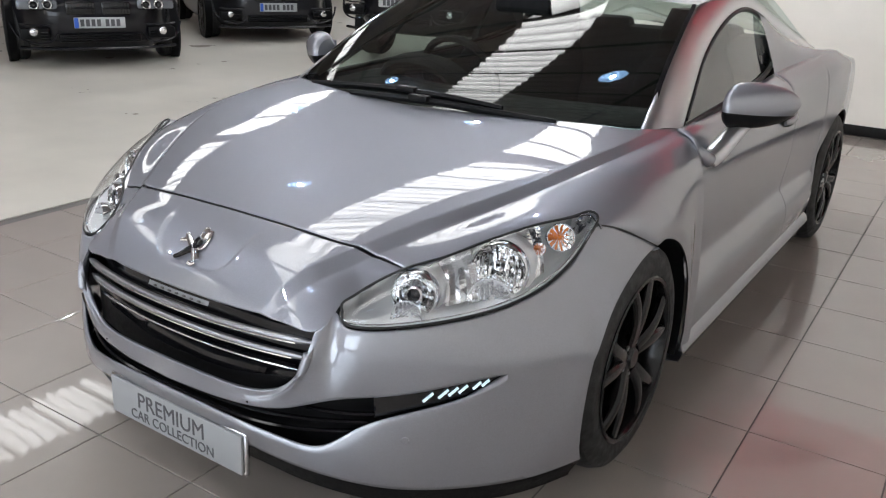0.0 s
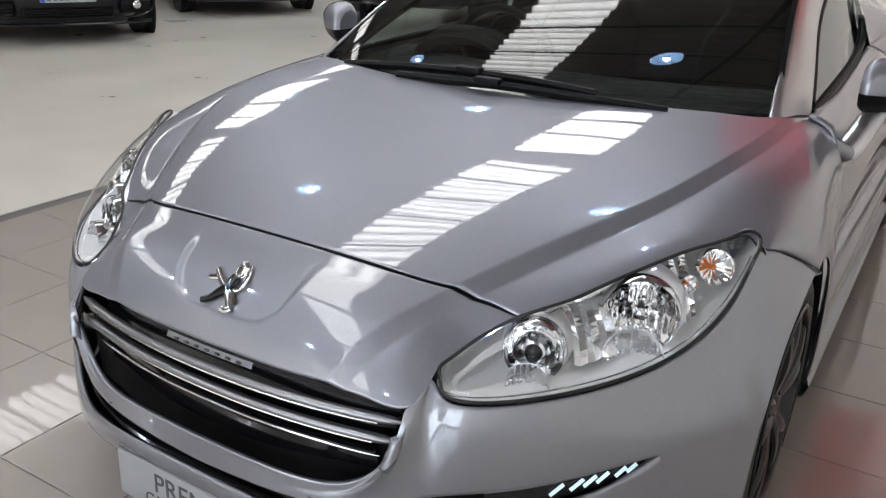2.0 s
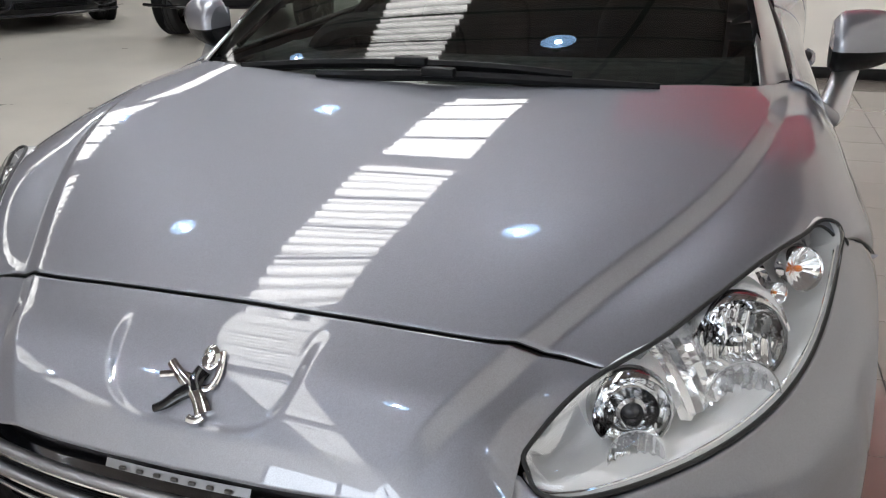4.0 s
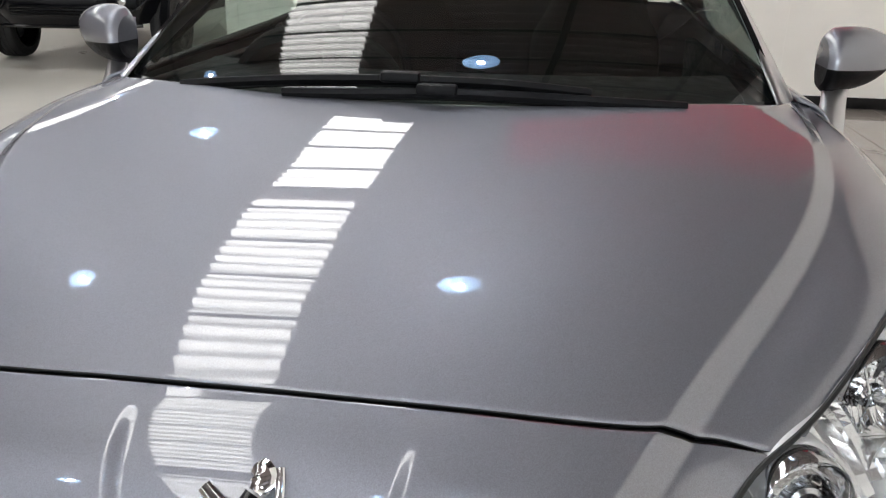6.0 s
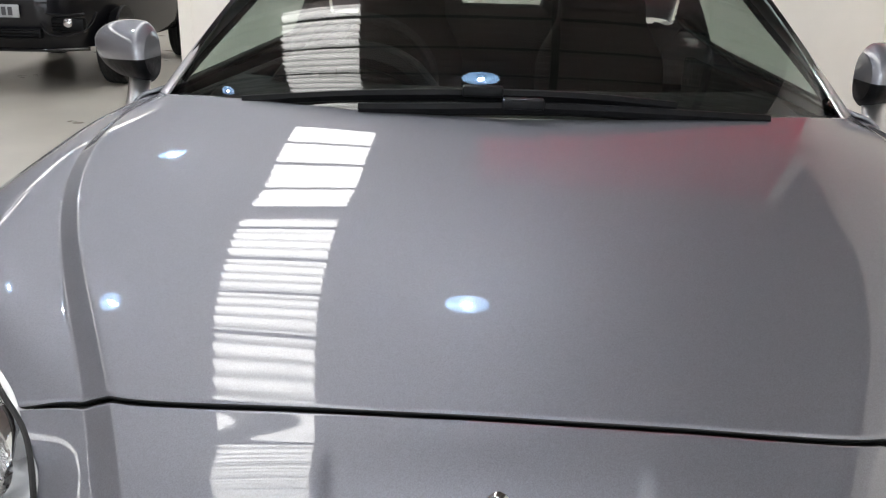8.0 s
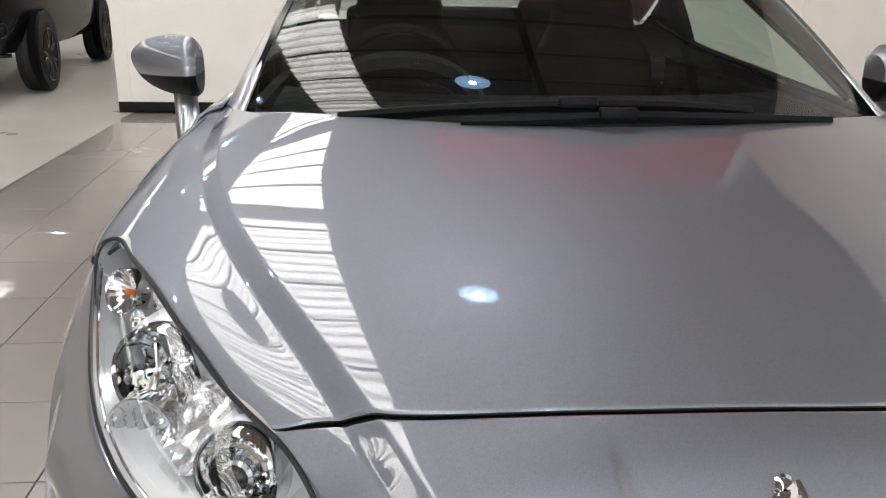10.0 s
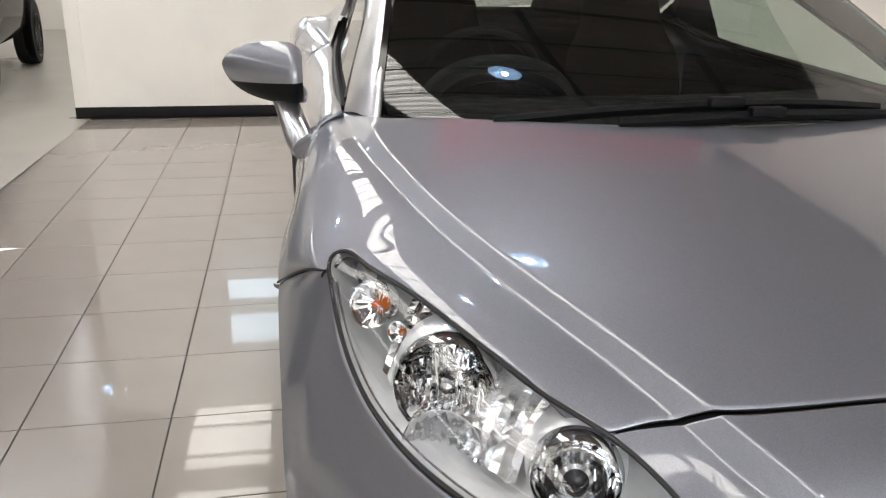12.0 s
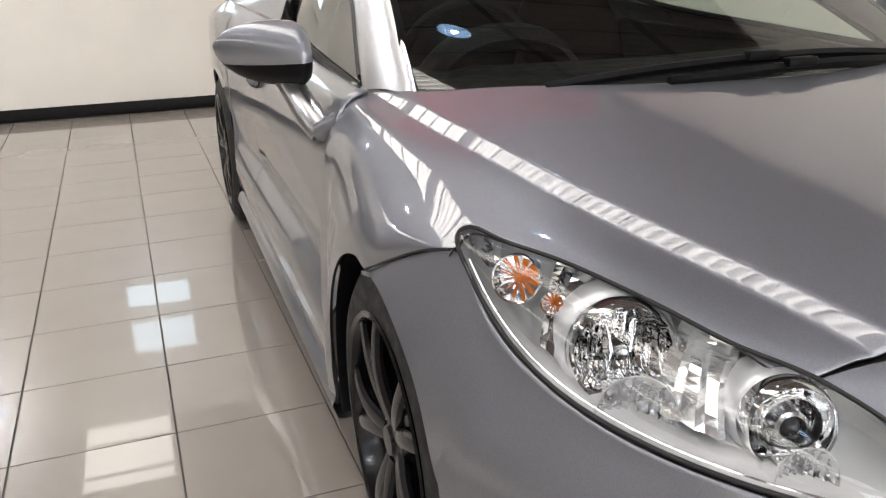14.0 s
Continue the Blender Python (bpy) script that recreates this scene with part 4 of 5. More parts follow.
w1 = wiper([(-0.50, 0.185, 0.950), (-0.25, 0.150, 0.975), (-0.03, 0.135, 0.985), (0.15, 0.135, 0.985), (0.33, 0.150, 0.972)], (-0.03, 0.13, 0.986))
part("arm", tube(line3([(-0.03, 0.13, 0.990), (-0.25, 0.17, 0.968), (-0.50, 0.22, 0.935)], 12), [0.008 + 0.0006 * k for k in range(12)], seg=6, flat=0.7), BLACK_PLASTIC, w1)
w2 = wiper([(-0.26, 0.115, 0.955), (-0.10, 0.105, 0.962), (0.05, 0.105, 0.968), (0.3, 0.13, 0.962), (0.51, 0.175, 0.950)], (0.045, 0.10, 0.970))
part("arm", tube(line3([(0.045, 0.10, 0.974), (0.30, 0.16, 0.945), (0.55, 0.24, 0.925)], 12), [0.008 + 0.0006 * k for k in range(12)], seg=6, flat=0.7), BLACK_PLASTIC, w2)


def badge():
    b = new("emblem")
    b.parent = car
    b["label"] = "plain polished chrome emblem of crossed strokes"
    def stroke(pts, r, mt=CHROME):
        P = line3(pts, 10)
        Q = []
        for x, z in P[:, :2]:
            y0, y1 = -0.885, -0.70
            for _ in range(30):
                y = (y0 + y1) / 2
                if top_z(x, y) < z:
                    y0 = y
                else:
                    y1 = y
            nrm = V(0, -0.85, 0.52)
            Q.append(V(x, y, z) + nrm * 0.006)
        part("stroke", tube(Q, np.array(r) * 1.25, seg=8, flat=0.55, up=(0, -0.85, 0.5)), mt, b)
    stroke([(-0.044, 0.722, 0), (-0.012, 0.706, 0), (0.012, 0.694, 0), (0.028, 0.676, 0)], np.linspace(0.006, 0.0105, 10))
    stroke([(0.028, 0.674, 0), (0.018, 0.668, 0), (0.006, 0.669, 0)], 0.005)
    stroke([(0.000, 0.700, 0), (-0.018, 0.690, 0), (-0.032, 0.680, 0), (-0.050, 0.672, 0)], np.linspace(0.009, 0.0045, 10), BLACK_GLOSS)
    stroke([(0.002, 0.735, 0), (0.014, 0.731, 0), (0.010, 0.722, 0)], [0.007, 0.010, 0.0125, 0.013, 0.0125, 0.012, 0.011, 0.010, 0.009, 0.007])
    stroke([(0.010, 0.720, 0), (0.004, 0.708, 0), (0.008, 0.698, 0)], 0.0095, BLACK_GLOSS)
    stroke([(0.012, 0.701, 0), (0.030, 0.706, 0), (0.034, 0.720, 0), (0.028, 0.738, 0)], 0.0042)
    stroke([(-0.004, 0.711, 0), (-0.026, 0.712, 0), (-0.054, 0.708, 0)], 0.0042)


def text_on(body, size, m, material, parent, name):
    cu = bpy.data.curves.new(name, "FONT")
    cu.body, cu.size, cu.align_x, cu.align_y, cu.extrude = body, size, "CENTER", "CENTER", 0.0006
    tmp = bpy.data.objects.new(name, cu)
    me = tmp.to_mesh()
    bm = bmesh.new()
    bm.from_mesh(me)
    tmp.to_mesh_clear()
    bpy.data.objects.remove(tmp)
    bmesh.ops.transform(bm, matrix=m, verts=bm.verts)
    return part(name, bm, material, parent, shade=False)


badge()
plate = new("number_plate")
plate.parent = car
plate["label"] = "pale grey show plate lettered PREMIUM CAR COLLECTION"
PM = pose(0, -0.921, 0.238, 88, 0, 0)
bm = boxed(-0.26, 0.26, -0.0555, 0.0555, -0.004, 0.004, bevel=0.003)
bmesh.ops.transform(bm, matrix=PM, verts=bm.verts)
part("plate_face", bm, SHOW_PLATE, plate)
bm = boxed(-0.268, 0.268, -0.060, 0.062, -0.020, -0.0045, bevel=0.004)
bmesh.ops.transform(bm, matrix=PM, verts=bm.verts)
part("plate_holder", bm, SATIN, plate)
text_on("PREMIUM", 0.066, PM @ pose(-0.010, 0.015, 0.0045), INK, plate, "plate_lettering")
text_on("CAR COLLECTION", 0.040, PM @ pose(-0.008, -0.031, 0.0045), INK, plate, "plate_lettering")


# ---- the showroom ----
WALL_Y = 5.75
EDGE_X = -2.60
CEIL = 5.0
RIGHT_X = 3.1      # white side wall, lower than the roof
OUT_X = 7.0
floor = tagged(obj("floor", boxed(EDGE_X, RIGHT_X, -9.0, WALL_Y + 0.2, -0.12, -0.006), GROUT, shade=False), "polished grey beige floor tiles with dark joints", "floor", kind="structure")
tagged(obj("floor_hall", boxed(-14.0, EDGE_X - 0.002, -9.0, 15.0, -0.12, -0.001), CONCRETE, shade=False), "smooth beige painted concrete hall floor", "floor", kind="structure")
tagged(obj("floor_beyond", boxed(EDGE_X - 0.002, RIGHT_X, WALL_Y + 0.2, 15.0, -0.12, -0.002), CONCRETE, shade=False), "smooth beige painted concrete floor behind the wall", "floor", kind="structure")


def wall(name, x0, x1, y0, y1, z0, z1, m, label):
    return tagged(obj(name, boxed(x0, x1, y0, y1, z0, z1), m, shade=False), label, "wall", kind="structure")


wall("wall_back", -2.70, RIGHT_X, WALL_Y, WALL_Y + 0.2, 0.0, 2.75, WALL_WHITE, "plain white painted showroom partition wall")
wall("wall_right", RIGHT_X, RIGHT_X + 0.15, -9.0, WALL_Y, -0.1, 4.05, WALL_WHITE, "white painted side wall")
# unseen front wall with an opening; a barred glowing panel is added as fill
wall("wall_front_low", -14.0, OUT_X, -9.2, -9.0, -0.1, 0.35, WALL_WHITE, "unseen white wall under the added fill panel")
wall("wall_front_high", -14.0, OUT_X, -9.2, -9.0, 3.3, CEIL, WALL_WHITE, "unseen white wall over the added fill panel")
wall("wall_front_side", -14.0, -3.5, -9.2, -9.0, 0.35, 3.3, WALL_WHITE, "unseen white wall beside the added fill panel")
fill_panel = tagged(obj("front_fill_panel", boxed(-3.5, OUT_X, -9.14, -9.12, 0.35, 3.3), FRONT_FILL, shade=False), "unseen glowing panel added as front fill light", "window", kind="structure")
for x in np.arange(-3.5, OUT_X, 1.52):
    part("panel_bar", boxed(x - 0.04, x + 0.04, -9.12, -9.02, 0.35, 3.3), STEEL, fill_panel, shade=False)
wall("wall_outer", OUT_X, OUT_X + 0.2, -9.0, 15.0, -0.1, CEIL, WALL_WHITE, "white painted outer wall")
tagged(obj("floor_side", boxed(RIGHT_X + 0.15, OUT_X, -9.0, 15.0, -0.12, -0.003), CONCRETE, shade=False), "beige painted concrete floor beyond the side wall", "floor", kind="structure")
wall("wall_left", -14.2, -14.0, -9.0, 15.0, -0.1, CEIL, ROOF, "brown sheet-clad far side wall")
wall("wall_far", -14.0, OUT_X, 15.0, 15.2, -0.1, CEIL, WALL_WHITE, "white painted far end wall")
tagged(obj("baseboard", boxed(-2.705, RIGHT_X, WALL_Y - 0.014, WALL_Y - 0.001, 0.0, 0.090, bevel=0.003), SKIRT), "black painted skirting board", "baseboard", kind="structure")
tagged(obj("baseboard_end", boxed(-2.714, -2.701, WALL_Y - 0.014, WALL_Y + 0.2, 0.0, 0.090, bevel=0.003), SKIRT), "black painted skirting board on the wall end", "baseboard", kind="structure")
tagged(obj("trim_end", boxed(-2.712, -2.60, WALL_Y - 0.010, WALL_Y - 0.001, 0.091, 2.75, bevel=0.002), WALL_WHITE), "white painted wall end trim", "trim", kind="structure")
for k, x in enumerate((-1.62, -0.42, 0.78, 1.98, 3.18)):
    tagged(obj("trim_joint", boxed(x - 0.006, x + 0.006, WALL_Y - 0.004, WALL_Y - 0.0005, 0.091, 2.75), WALL_WHITE), "thin white cover strip over a wall joint", "trim", kind="structure")
# small lit window in the partition, two panes one over the other
win = tagged(obj("window_1", boxed(-1.66, -1.06, WALL_Y - 0.03, WALL_Y - 0.002, 1.38, 2.12, bevel=0.006), WALL_WHITE), "small white framed window with two bright panes", "window", kind="structure")
for z0, z1 in ((1.46, 1.64), (1.80, 2.07)):
    part("pane", boxed(-1.61, -1.11, WALL_Y - 0.036, WALL_Y - 0.031, z0, z1), SMALL_PANE, win, shade=False)
# red cladding above the partition, in panels with pale joints
red = thing("red_fascia", "deep red sign cladding in panels above the white wall", "fascia")
for k in range(3):
    part("panel", boxed(-0.15 + k * 1.085, 0.92 + k * 1.085, WALL_Y + 0.02, WALL_Y + 0.06, 2.76, 4.93, bevel=0.006), RED, red)
    part("joint_strip", boxed(0.921 + k * 1.085, 0.934 + k * 1.085, WALL_Y + 0.015, WALL_Y + 0.05, 2.76, 4.93), WALL_WHITE, red)
wall("wall_end", -0.15, RIGHT_X + 0.15, WALL_Y + 0.0605, WALL_Y + 0.2, 2.751, CEIL - 0.05, WALL_WHITE, "white painted wall behind the red cladding")


# roof of corrugated sheet with translucent strips
def corrugated(x0, x1, y0, y1, z, pitch=WAVE, depth=0.048):
    n = int((y1 - y0) / pitch * 8)
    rows = [[(x, y0 + (y1 - y0) * i / n, z + depth * math.sin(2 * math.pi * (y1 - y0) * i / n / pitch)) for i in range(n + 1)] for x in (x0, x1)]
    return grid(rows)


STRIPS = [(-2.60, -1.52), (-9.0, -7.92)]
edges = sorted([-14.0, OUT_X] + [e for s in STRIPS for e in s])
for a, b in zip(edges[:-1], edges[1:]):
    lit = any(abs(a - s[0]) < 1e-6 for s in STRIPS)
    o = obj("skylight" if lit else "ceiling", corrugated(a, b, -9.0, 15.0, CEIL), (SKYSHEET if a > -5 else SKYSHEET_DIM) if lit else ROOF)
    tagged(o, "glowing translucent corrugated roof light" if lit else "brown corrugated metal roof sheets", "skylight" if lit else "ceiling", kind="structure")
for y in (-5.97, -2.52, 4.38, 7.83, 11.28, 14.73):
    tagged(obj("roof_beam", boxed(-14, OUT_X, y - 0.15, y + 0.15, CEIL - 0.17, CEIL - 0.05), BEAM), "dull brown steel roof beam", "beam", "roof beams", "structure")
for y in np.arange(1.699 - 14 * 0.7456, 15, 0.7456):
    tagged(obj("roof_purlin", boxed(-14, OUT_X, y - 0.016, y + 0.016, CEIL - 0.085, CEIL - 0.049), STEEL), "thin dark steel roof purlin", "beam", "roof purlins", "structure")
for x in (-5.2, 0.55, 2.3):
    tagged(obj("roof_tie", boxed(x - 0.04, x + 0.04, -9, 5.7 if x > 0 else 15.0, CEIL - 0.24, CEIL - 0.165), STEEL), "dark steel tie running along the roof", "beam", "roof ties", "structure")


def highbay(x, y, z):
    l = thing("pendant_lamp", "round high-bay lamp with blue white glow", "lamp", "ceiling lamps", at=pose(x, y, z))
    part("dish", lathe([(0.001, 0.042), (0.06, 0.040), (0.12, 0.028), (0.172, 0.0), (0.177, 0.0), (0.125, 0.05), (0.06, 0.10), (0.001, 0.135)], None, 36), LAMP_DISH, l)
    part("core", lathe([(0.0, -0.004), (0.020, 0.0), (0.031, 0.010), (0.034, 0.025), (0.03, 0.045)], None, 24), LAMP_CORE, l)
    part("cord", tube([(0, 0, 0.13), (0, 0, CEIL - z + 0.03)], 0.012, seg=6), STEEL, l)
    part("ceiling_rose", lathe([(0.0, CEIL - z - 0.03), (0.06, CEIL - z - 0.03), (0.07, CEIL - z + 0.03)], None, 20), STEEL, l)
    return l


first_lamp = highbay(-0.16, 2.12, 4.5)
# x 3.5 and those at y -3.4 and beyond: unseen, added as fill
for x, y in ((-3.68, 1.95), (-3.65, 5.85), (-3.68, 9.7), (-7.2, 5.85), (-7.2, 9.7), (-0.16, -2.6), (3.5, -2.6), (-3.68, -3.4), (-0.16, -6.4), (-3.68, -7.2), (-7.2, -1.9), (-7.2, -5.1)):
    copy_thing(first_lamp, pose(x, y, 4.5))


# ---- cabin ----
dash = [[V(x, screen_y(x, 0.93) + dy, z - 0.02 * x * x) for x in np.linspace(-0.68, 0.68, 24)] for dy, z in ((0.03, 0.90), (0.20, 0.925), (0.42, 0.935), (0.55, 0.90), (0.58, 0.70), (0.56, 0.40))]
part("dashboard", grid(dash), CABIN, car, "black soft-touch dashboard")
part("cowl_hood", tube(line3([(-0.56, 0.72, 0.90), (-0.50, 0.70, 0.965), (-0.37, 0.69, 0.995), (-0.24, 0.70, 0.965), (-0.18, 0.72, 0.90)], 20), 0.035, seg=8, flat=2.0, up=(0, 1, 0)), CABIN, car)
ring = [(-0.37 + 0.185 * math.cos(a), 0.98 - 0.07 * math.sin(a), 0.90 + 0.17 * math.sin(a)) for a in np.linspace(0, 2 * math.pi, 40)]
part("steering_wheel", tube(ring, 0.016, seg=8, up=(0, 1, 0.4), caps=False), CABIN, car)
part("cabin_floor", boxed(-0.72, 0.72, 0.6, 2.7, 0.24, 0.30), CABIN, car)
for x in (-0.37, 0.37):
    seat = new("seat")
    seat.parent = car
    seat["label"] = "dark leather front seat"
    back = []
    for t in np.linspace(0, 1, 14):
        w = 0.235 - 0.075 * smooth(0.55, 0.8, t) - 0.03 * smooth(0.85, 1.0, t)
        back.append([V(x + w * math.cos(a), 1.62 + 0.22 * t + 0.075 * math.sin(a), 0.50 + 0.70 * t) for a in np.linspace(0, 2 * math.pi, 20, endpoint=False)])
    bm = grid(back, closed=True)
    bm.faces.new(bm.verts[-20:])
    part("backrest", weld(bm), LEATHER, seat)
    part("cushion", boxed(x - 0.24, x + 0.24, 1.10, 1.66, 0.34, 0.54, bevel=0.05), LEATHER, seat)
part("rear_seat", boxed(-0.60, 0.60, 2.36, 2.50, 0.45, 1.058, bevel=0.03), LEATHER, car, "dark rear bench backrest")
for x in (-0.30, 0.30):
    part("rear_headrest", boxed(x - 0.13, x + 0.13, 2.36, 2.46, 0.98, 1.10, bevel=0.035), LEATHER, car)
part("rear_view_mirror", boxed(-0.12, 0.12, 0.82, 0.85, 1.205, 1.265, bevel=0.012), CABIN, car, "black interior mirror")
part("mirror_stem", tube([(0, 0.84, 1.25), (0, 0.86, 1.30)], 0.014, seg=8), CABIN, car)
for s in (1, -1):
    part("door_card", boxed(s * 0.74 - 0.02, s * 0.74 + 0.02, 0.55, 1.95, 0.3, 0.90, bevel=0.01), CABIN, car)
part("parcel_shelf", boxed(-0.6, 0.6, 2.42, 2.80, 0.92, 0.95, bevel=0.01), CABIN, car)


# ---- parked cars in the hall ----
def plan(a, l0, l1, k, z, n=64, nose=2.6, tail=3.0):
    """Closed outline: half width a, front l0 and rear l1 from the front axle, rounded by power k."""
    out = []
    for i in range(n):
        t = 2 * math.pi * i / n
        cx, cy = math.cos(t), math.sin(t)
        x = a * abs(cx) ** (2 / k) * (1 if cx >= 0 else -1)
        y = (l0 if cy < 0 else l1) * abs(cy) ** (2 / (nose if cy < 0 else tail)) * (-1 if cy < 0 else 1)
        out.append(V(x, y + 0.0, z))
    return out


def parked_car(name, label, m, body, tall=0.0, suv=False):
    c = thing(name, label, "car", "cars parked in the hall", at=m)
    mid = 1.35
    def ring(a, f, r, k, z):
        return [p + V(0, mid, 0) for p in plan(a, f + mid, r, k, z)]
    h = tall
    # lower shell, from sill to shoulder
    levels = [ring(0.84, 0.70, 2.15, 5, 0.20 + h * 0.6), ring(0.90, 0.80, 2.22, 5, 0.28 + h * 0.7), ring(0.915, 0.84, 2.25, 5, 0.42 + h * 0.8), ring(0.92, 0.85, 2.26, 5, 0.56 + h), ring(0.915, 0.83, 2.25, 5, 0.66 + h),
              ring(0.90, 0.79, 2.22, 5, 0.74 + h), ring(0.86, 0.70, 2.18, 4.5, 0.80 + h), ring(0.78, 0.50, 2.1, 4, 0.85 + h), ring(0.70, 0.1, 2.0, 4, 0.93 + h)]
    bm = grid(levels, closed=True)
    bm.faces.new(bm.verts[-64:])
    # wheel openings are dark wells set on the shell
    part("body", weld(bm), body, c)
    top = [ring(0.72, -0.25, 1.75, 4, 0.92 + h), ring(0.66, -0.75, 1.45, 4, 1.18 + h), ring(0.58, -1.05, 1.15, 4, 1.36 + h), ring(0.45, -1.3, 0.9, 3.5, 1.41 + h)]
    bm = grid(top[:3], closed=True)
    part("windows", weld(bm), BLACK_GLOSS, c)
    bm = grid(top[2:], closed=True)
    bm.faces.new(bm.verts[-64:])
    part("roof", weld(bm), body, c)
    # grille in two halves with upright bars
    for s in (1, -1):
        x0, x1 = 0.03, 0.33
        g = part("grille", boxed(min(s * x0, s * x1), max(s * x0, s * x1), -0.862, -0.80, 0.56 + h, 0.70 + h, bevel=0.02), BLACK_GLOSS, c)
        for k in range(9):
            x = s * (x0 + 0.03 + k * 0.03)
            part("grille_slat", boxed(x - 0.005, x + 0.005, -0.872, -0.858, 0.575 + h, 0.685 + h, bevel=0.002), BLACK_GLOSS, g)
        # lamp with two rings
        hl = part("headlamp", boxed(min(s * 0.40, s * 0.80), max(s * 0.40, s * 0.80), -0.845, -0.60, 0.615 + h, 0.72 + h, bevel=0.03), LAMP_GLAZE, c, "dark glazed headlamp with bright rings")
        for xr in (0.50, 0.63):
            part("lamp_ring", lathe([(0.030, 0.0), (0.044, -0.014), (0.054, 0.0), (0.050, 0.02)], look((s * xr, -0.855, 0.665 + h), (s * xr, -2, 0.665 + h)), 20), CHROME, hl)
            part("lamp_core", lathe([(0.0, -0.01), (0.022, -0.006), (0.028, 0.01)], look((s * xr, -0.855, 0.665 + h), (s * xr, -2, 0.665 + h)), 16), BLACK_GLOSS, hl)
        # corner intake and fog lamp
        ik = part("corner_intake", boxed(min(s * 0.50, s * 0.80), max(s * 0.50, s * 0.80), -0.835, -0.72, 0.30 + h * 0.8, 0.43 + h * 0.8, bevel=0.03), BLACK_PLASTIC, c)
        part("fog_lamp", lathe([(0.0, -0.012), (0.030, -0.008), (0.040, -0.002), (0.046, 0.012)], look((s * 0.66, -0.845, 0.385 + h * 0.8), (s * 0.70, -2, 0.385 + h * 0.8)), 24), SATIN, ik)
        part("intake_trim", tube([(s * 0.48, -0.852, 0.46 + h * 0.8), (s * 0.66, -0.85, 0.455 + h * 0.8), (s * 0.80, -0.80, 0.47 + h * 0.8)], 0.010, seg=6), body, ik)
        for k in range(3):
            part("intake_slat", tube([(s * 0.52, -0.846, 0.32 + 0.03 * k + h * 0.8), (s * 0.60, -0.845, 0.32 + 0.03 * k + h * 0.8)], 0.006, seg=5), BLACK_GLOSS, ik)
        # blade that sweeps from the corner under the intake to the middle
        part("air_blade", tube(line3([(s * 0.875, -0.70, 0.475 + h * 0.8), (s * 0.80, -0.80, 0.33 + h * 0.8), (s * 0.66, -0.862, 0.275 + h * 0.8), (s * 0.50, -0.878, 0.285 + h * 0.8), (s * 0.43, -0.876, 0.375 + h * 0.8)], 24), 0.014, seg=8, flat=0.7), body, ik)
    low = part("lower_grille", boxed(-0.42, 0.42, -0.862, -0.78, 0.27 + h * 0.7, 0.36 + h * 0.7, bevel=0.02), BLACK_PLASTIC, c)
    for k in range(3):
        part("grille_slat", tube([(-0.40, -0.866, 0.29 + 0.026 * k + h * 0.7), (0.40, -0.866, 0.29 + 0.026 * k + h * 0.7)], 0.006, seg=5), BLACK_GLOSS, low)
    part("front_lip", tube(line3([(-0.80, -0.74, 0.215 + h * 0.6), (-0.45, -0.865, 0.21 + h * 0.6), (0, -0.89, 0.21 + h * 0.6), (0.45, -0.865, 0.21 + h * 0.6), (0.80, -0.74, 0.215 + h * 0.6)], 24), 0.022, seg=8, flat=0.8), BLACK_GLOSS if suv else body, c)
    pl = part("number_plate", boxed(-0.26, 0.26, -0.892, -0.868, 0.425 + h * 0.8, 0.536 + h * 0.8, bevel=0.004), PLATE, c, "white number plate with dark bars")
    part("plate_band", boxed(-0.257, -0.215, -0.8945, -0.8925, 0.428 + h * 0.8, 0.533 + h * 0.8), BLUE_BAND if not suv else PLATE, pl)
    for k in range(7):
        x = -0.178 + k * 0.056 + (0.03 if k > 3 else 0)
        part("plate_bar", boxed(x - 0.019, x + 0.019, -0.8945, -0.8925, 0.444 + h * 0.8, 0.517 + h * 0.8), INK, pl)
    for x, y, rz in ((0.80, 0, 0), (-0.80, 0, 180), (0.80, 2.75, 0), (-0.80, 2.75, 180)):
        s = 1 if x > 0 else -1
        part("wheel_arch", lathe([(0.0, 0.02), (0.375, 0.02), (0.385, 0.0), (0.36, -0.08)], Matrix.Translation((s * 0.912, y, 0.336 + h * 0.15)) @ pose(0, 0, 0, 0, 90 * s, 0), 40), BLACK_PLASTIC, c)
        w = copy_thing(first, pose(x + s * 0.018, y, 0.342, 0, 0, rz) @ pose(0, 0, 0, 20, 0, 0))
        w.parent = c
        w["label"] = "dark alloy wheel"
    return c


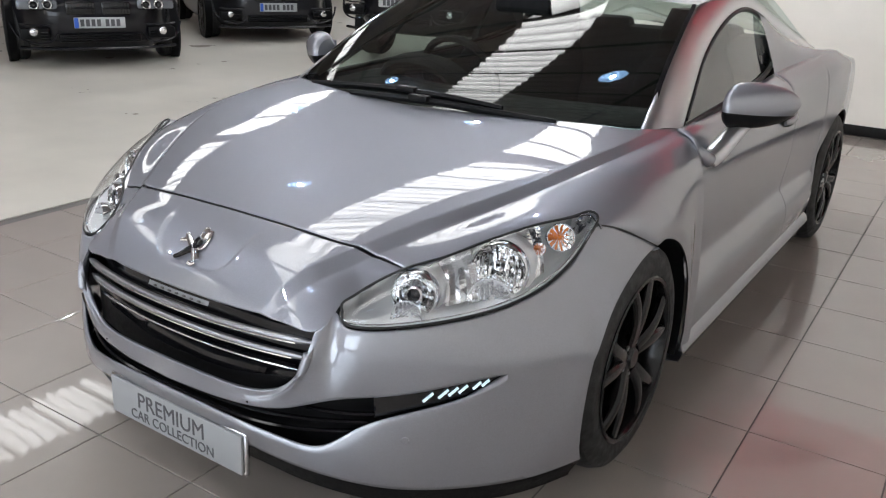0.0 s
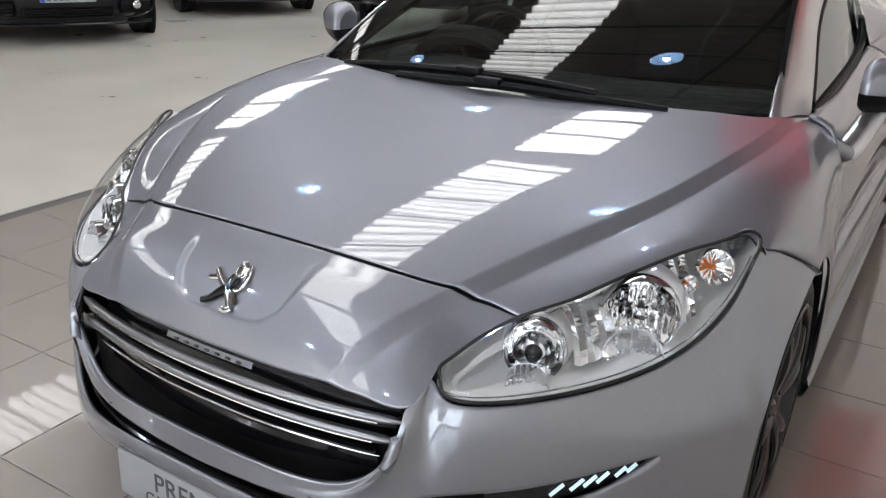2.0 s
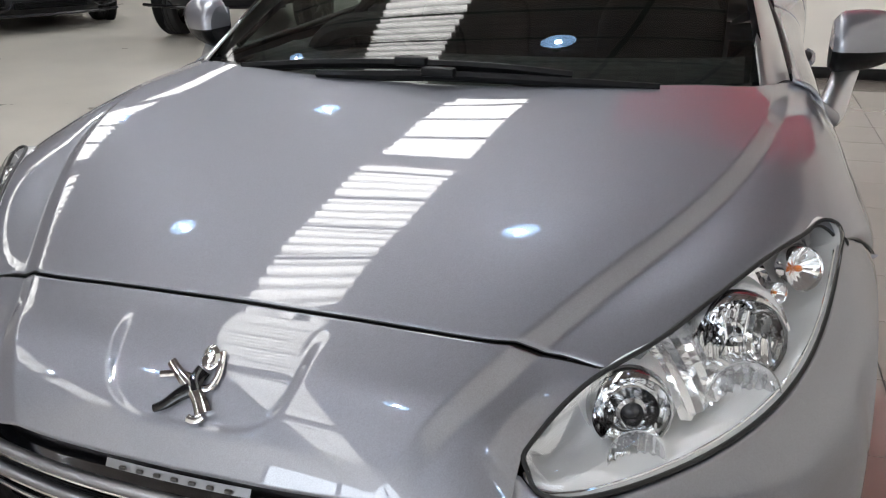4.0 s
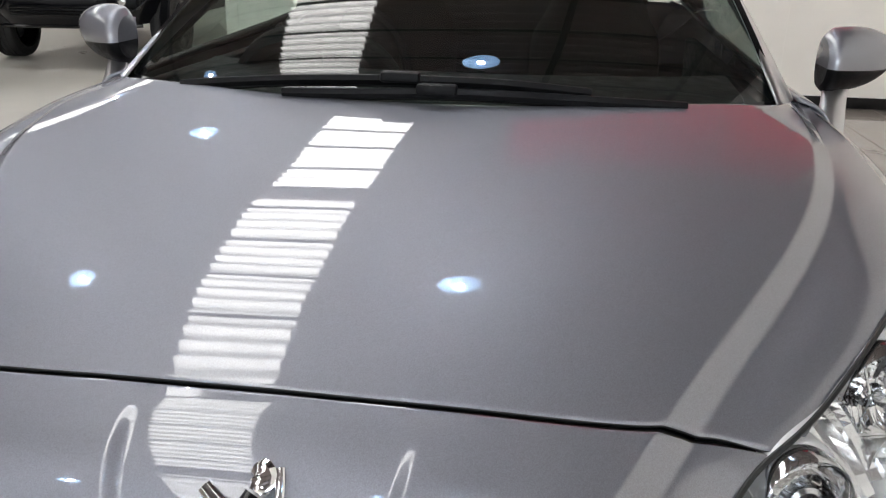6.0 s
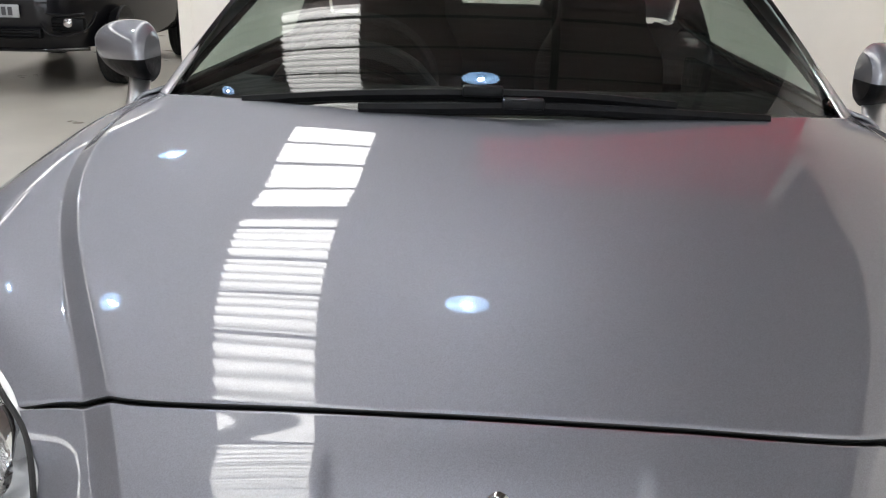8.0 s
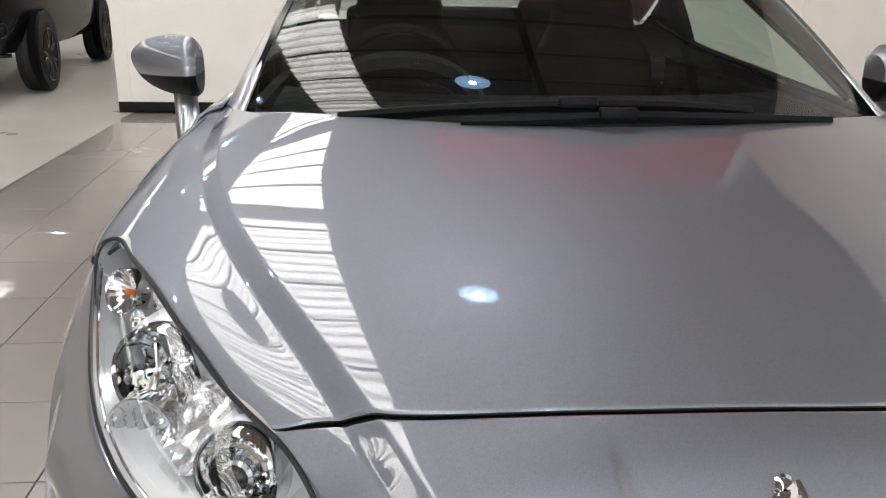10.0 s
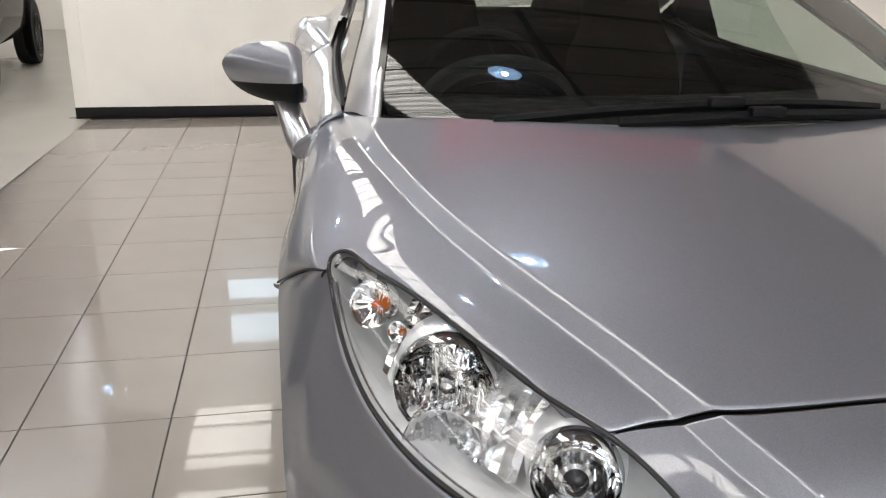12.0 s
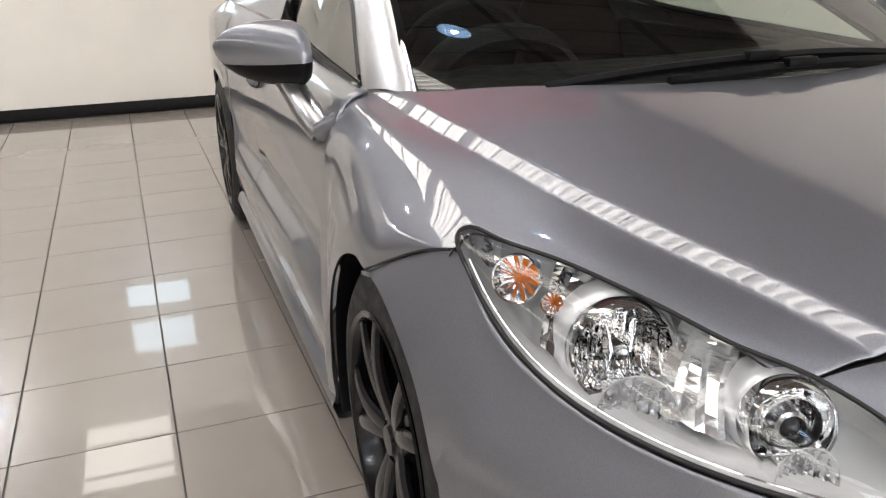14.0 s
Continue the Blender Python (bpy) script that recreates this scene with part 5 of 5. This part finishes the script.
parked_car("saloon_car", "black saloon parked facing the showroom", pose(-7.47, 3.95, 0, 0, 0, 61), PAINT_BLACK)
parked_car("saloon_car", "dark grey saloon parked in the hall", pose(-7.85, 7.1, 0, 0, 0, 58), PAINT_GREY)
parked_car("suv_car", "tall black sport utility car in the hall", pose(-4.64, 6.88, 0, 0, 0, 7), PAINT_BLACK, 0.32, True)


# ---- floor tiles ----
PITCH, TURN = 0.4107, 0.0181
ORIGIN = Vector((-1.2916, 0.7581, 0))
TURNM = Matrix.Rotation(TURN, 4, "Z")


def tile_mesh():
    bm = bmesh.new()
    h = PITCH / 2 - 0.0022
    for z, k in ((-0.005, h), (-0.0008, h), (0.0, h - 0.001)):
        for x, y in ((-k, -k), (k, -k), (k, k), (-k, k)):
            bm.verts.new((x, y, z))
    bm.verts.ensure_lookup_table()
    v = bm.verts
    for r in (0, 4):
        for j in range(4):
            bm.faces.new((v[r + j], v[r + (j + 1) % 4], v[r + 4 + (j + 1) % 4], v[r + 4 + j]))
    bm.faces.new(v[8:12])
    me = bpy.data.meshes.new("tile")
    bm.to_mesh(me)
    bm.free()
    me.materials.append(TILE)
    return me


TILE_MESH = tile_mesh()
rest = bmesh.new()
count = 0
for i in range(-4, 15):
    for j in range(-26, 14):
        p = ORIGIN + TURNM @ Vector(((i + 0.5) * PITCH, (j + 0.5) * PITCH, 0))
        if p.x < EDGE_X + 0.17 or p.x > RIGHT_X - 0.1 or p.y > WALL_Y - 0.1:
            continue
        if -2.0 < p.y and p.x < 2.4 and count < 300:
            t = new("tile", TILE_MESH)
            t.matrix_basis = Matrix.Translation(p) @ TURNM
            t.parent = floor
            count += 1
        else:
            bm = bmesh.new()
            bm.from_mesh(TILE_MESH)
            bmesh.ops.transform(bm, matrix=Matrix.Translation(p) @ TURNM, verts=bm.verts)
            me = bpy.data.meshes.new("t")
            bm.to_mesh(me)
            bm.free()
            rest.from_mesh(me)
            bpy.data.meshes.remove(me)
far = obj("tiles_beyond", rest, TILE, floor, shade=False)
tagged(far, "polished floor tiles further off", kind="stuff")
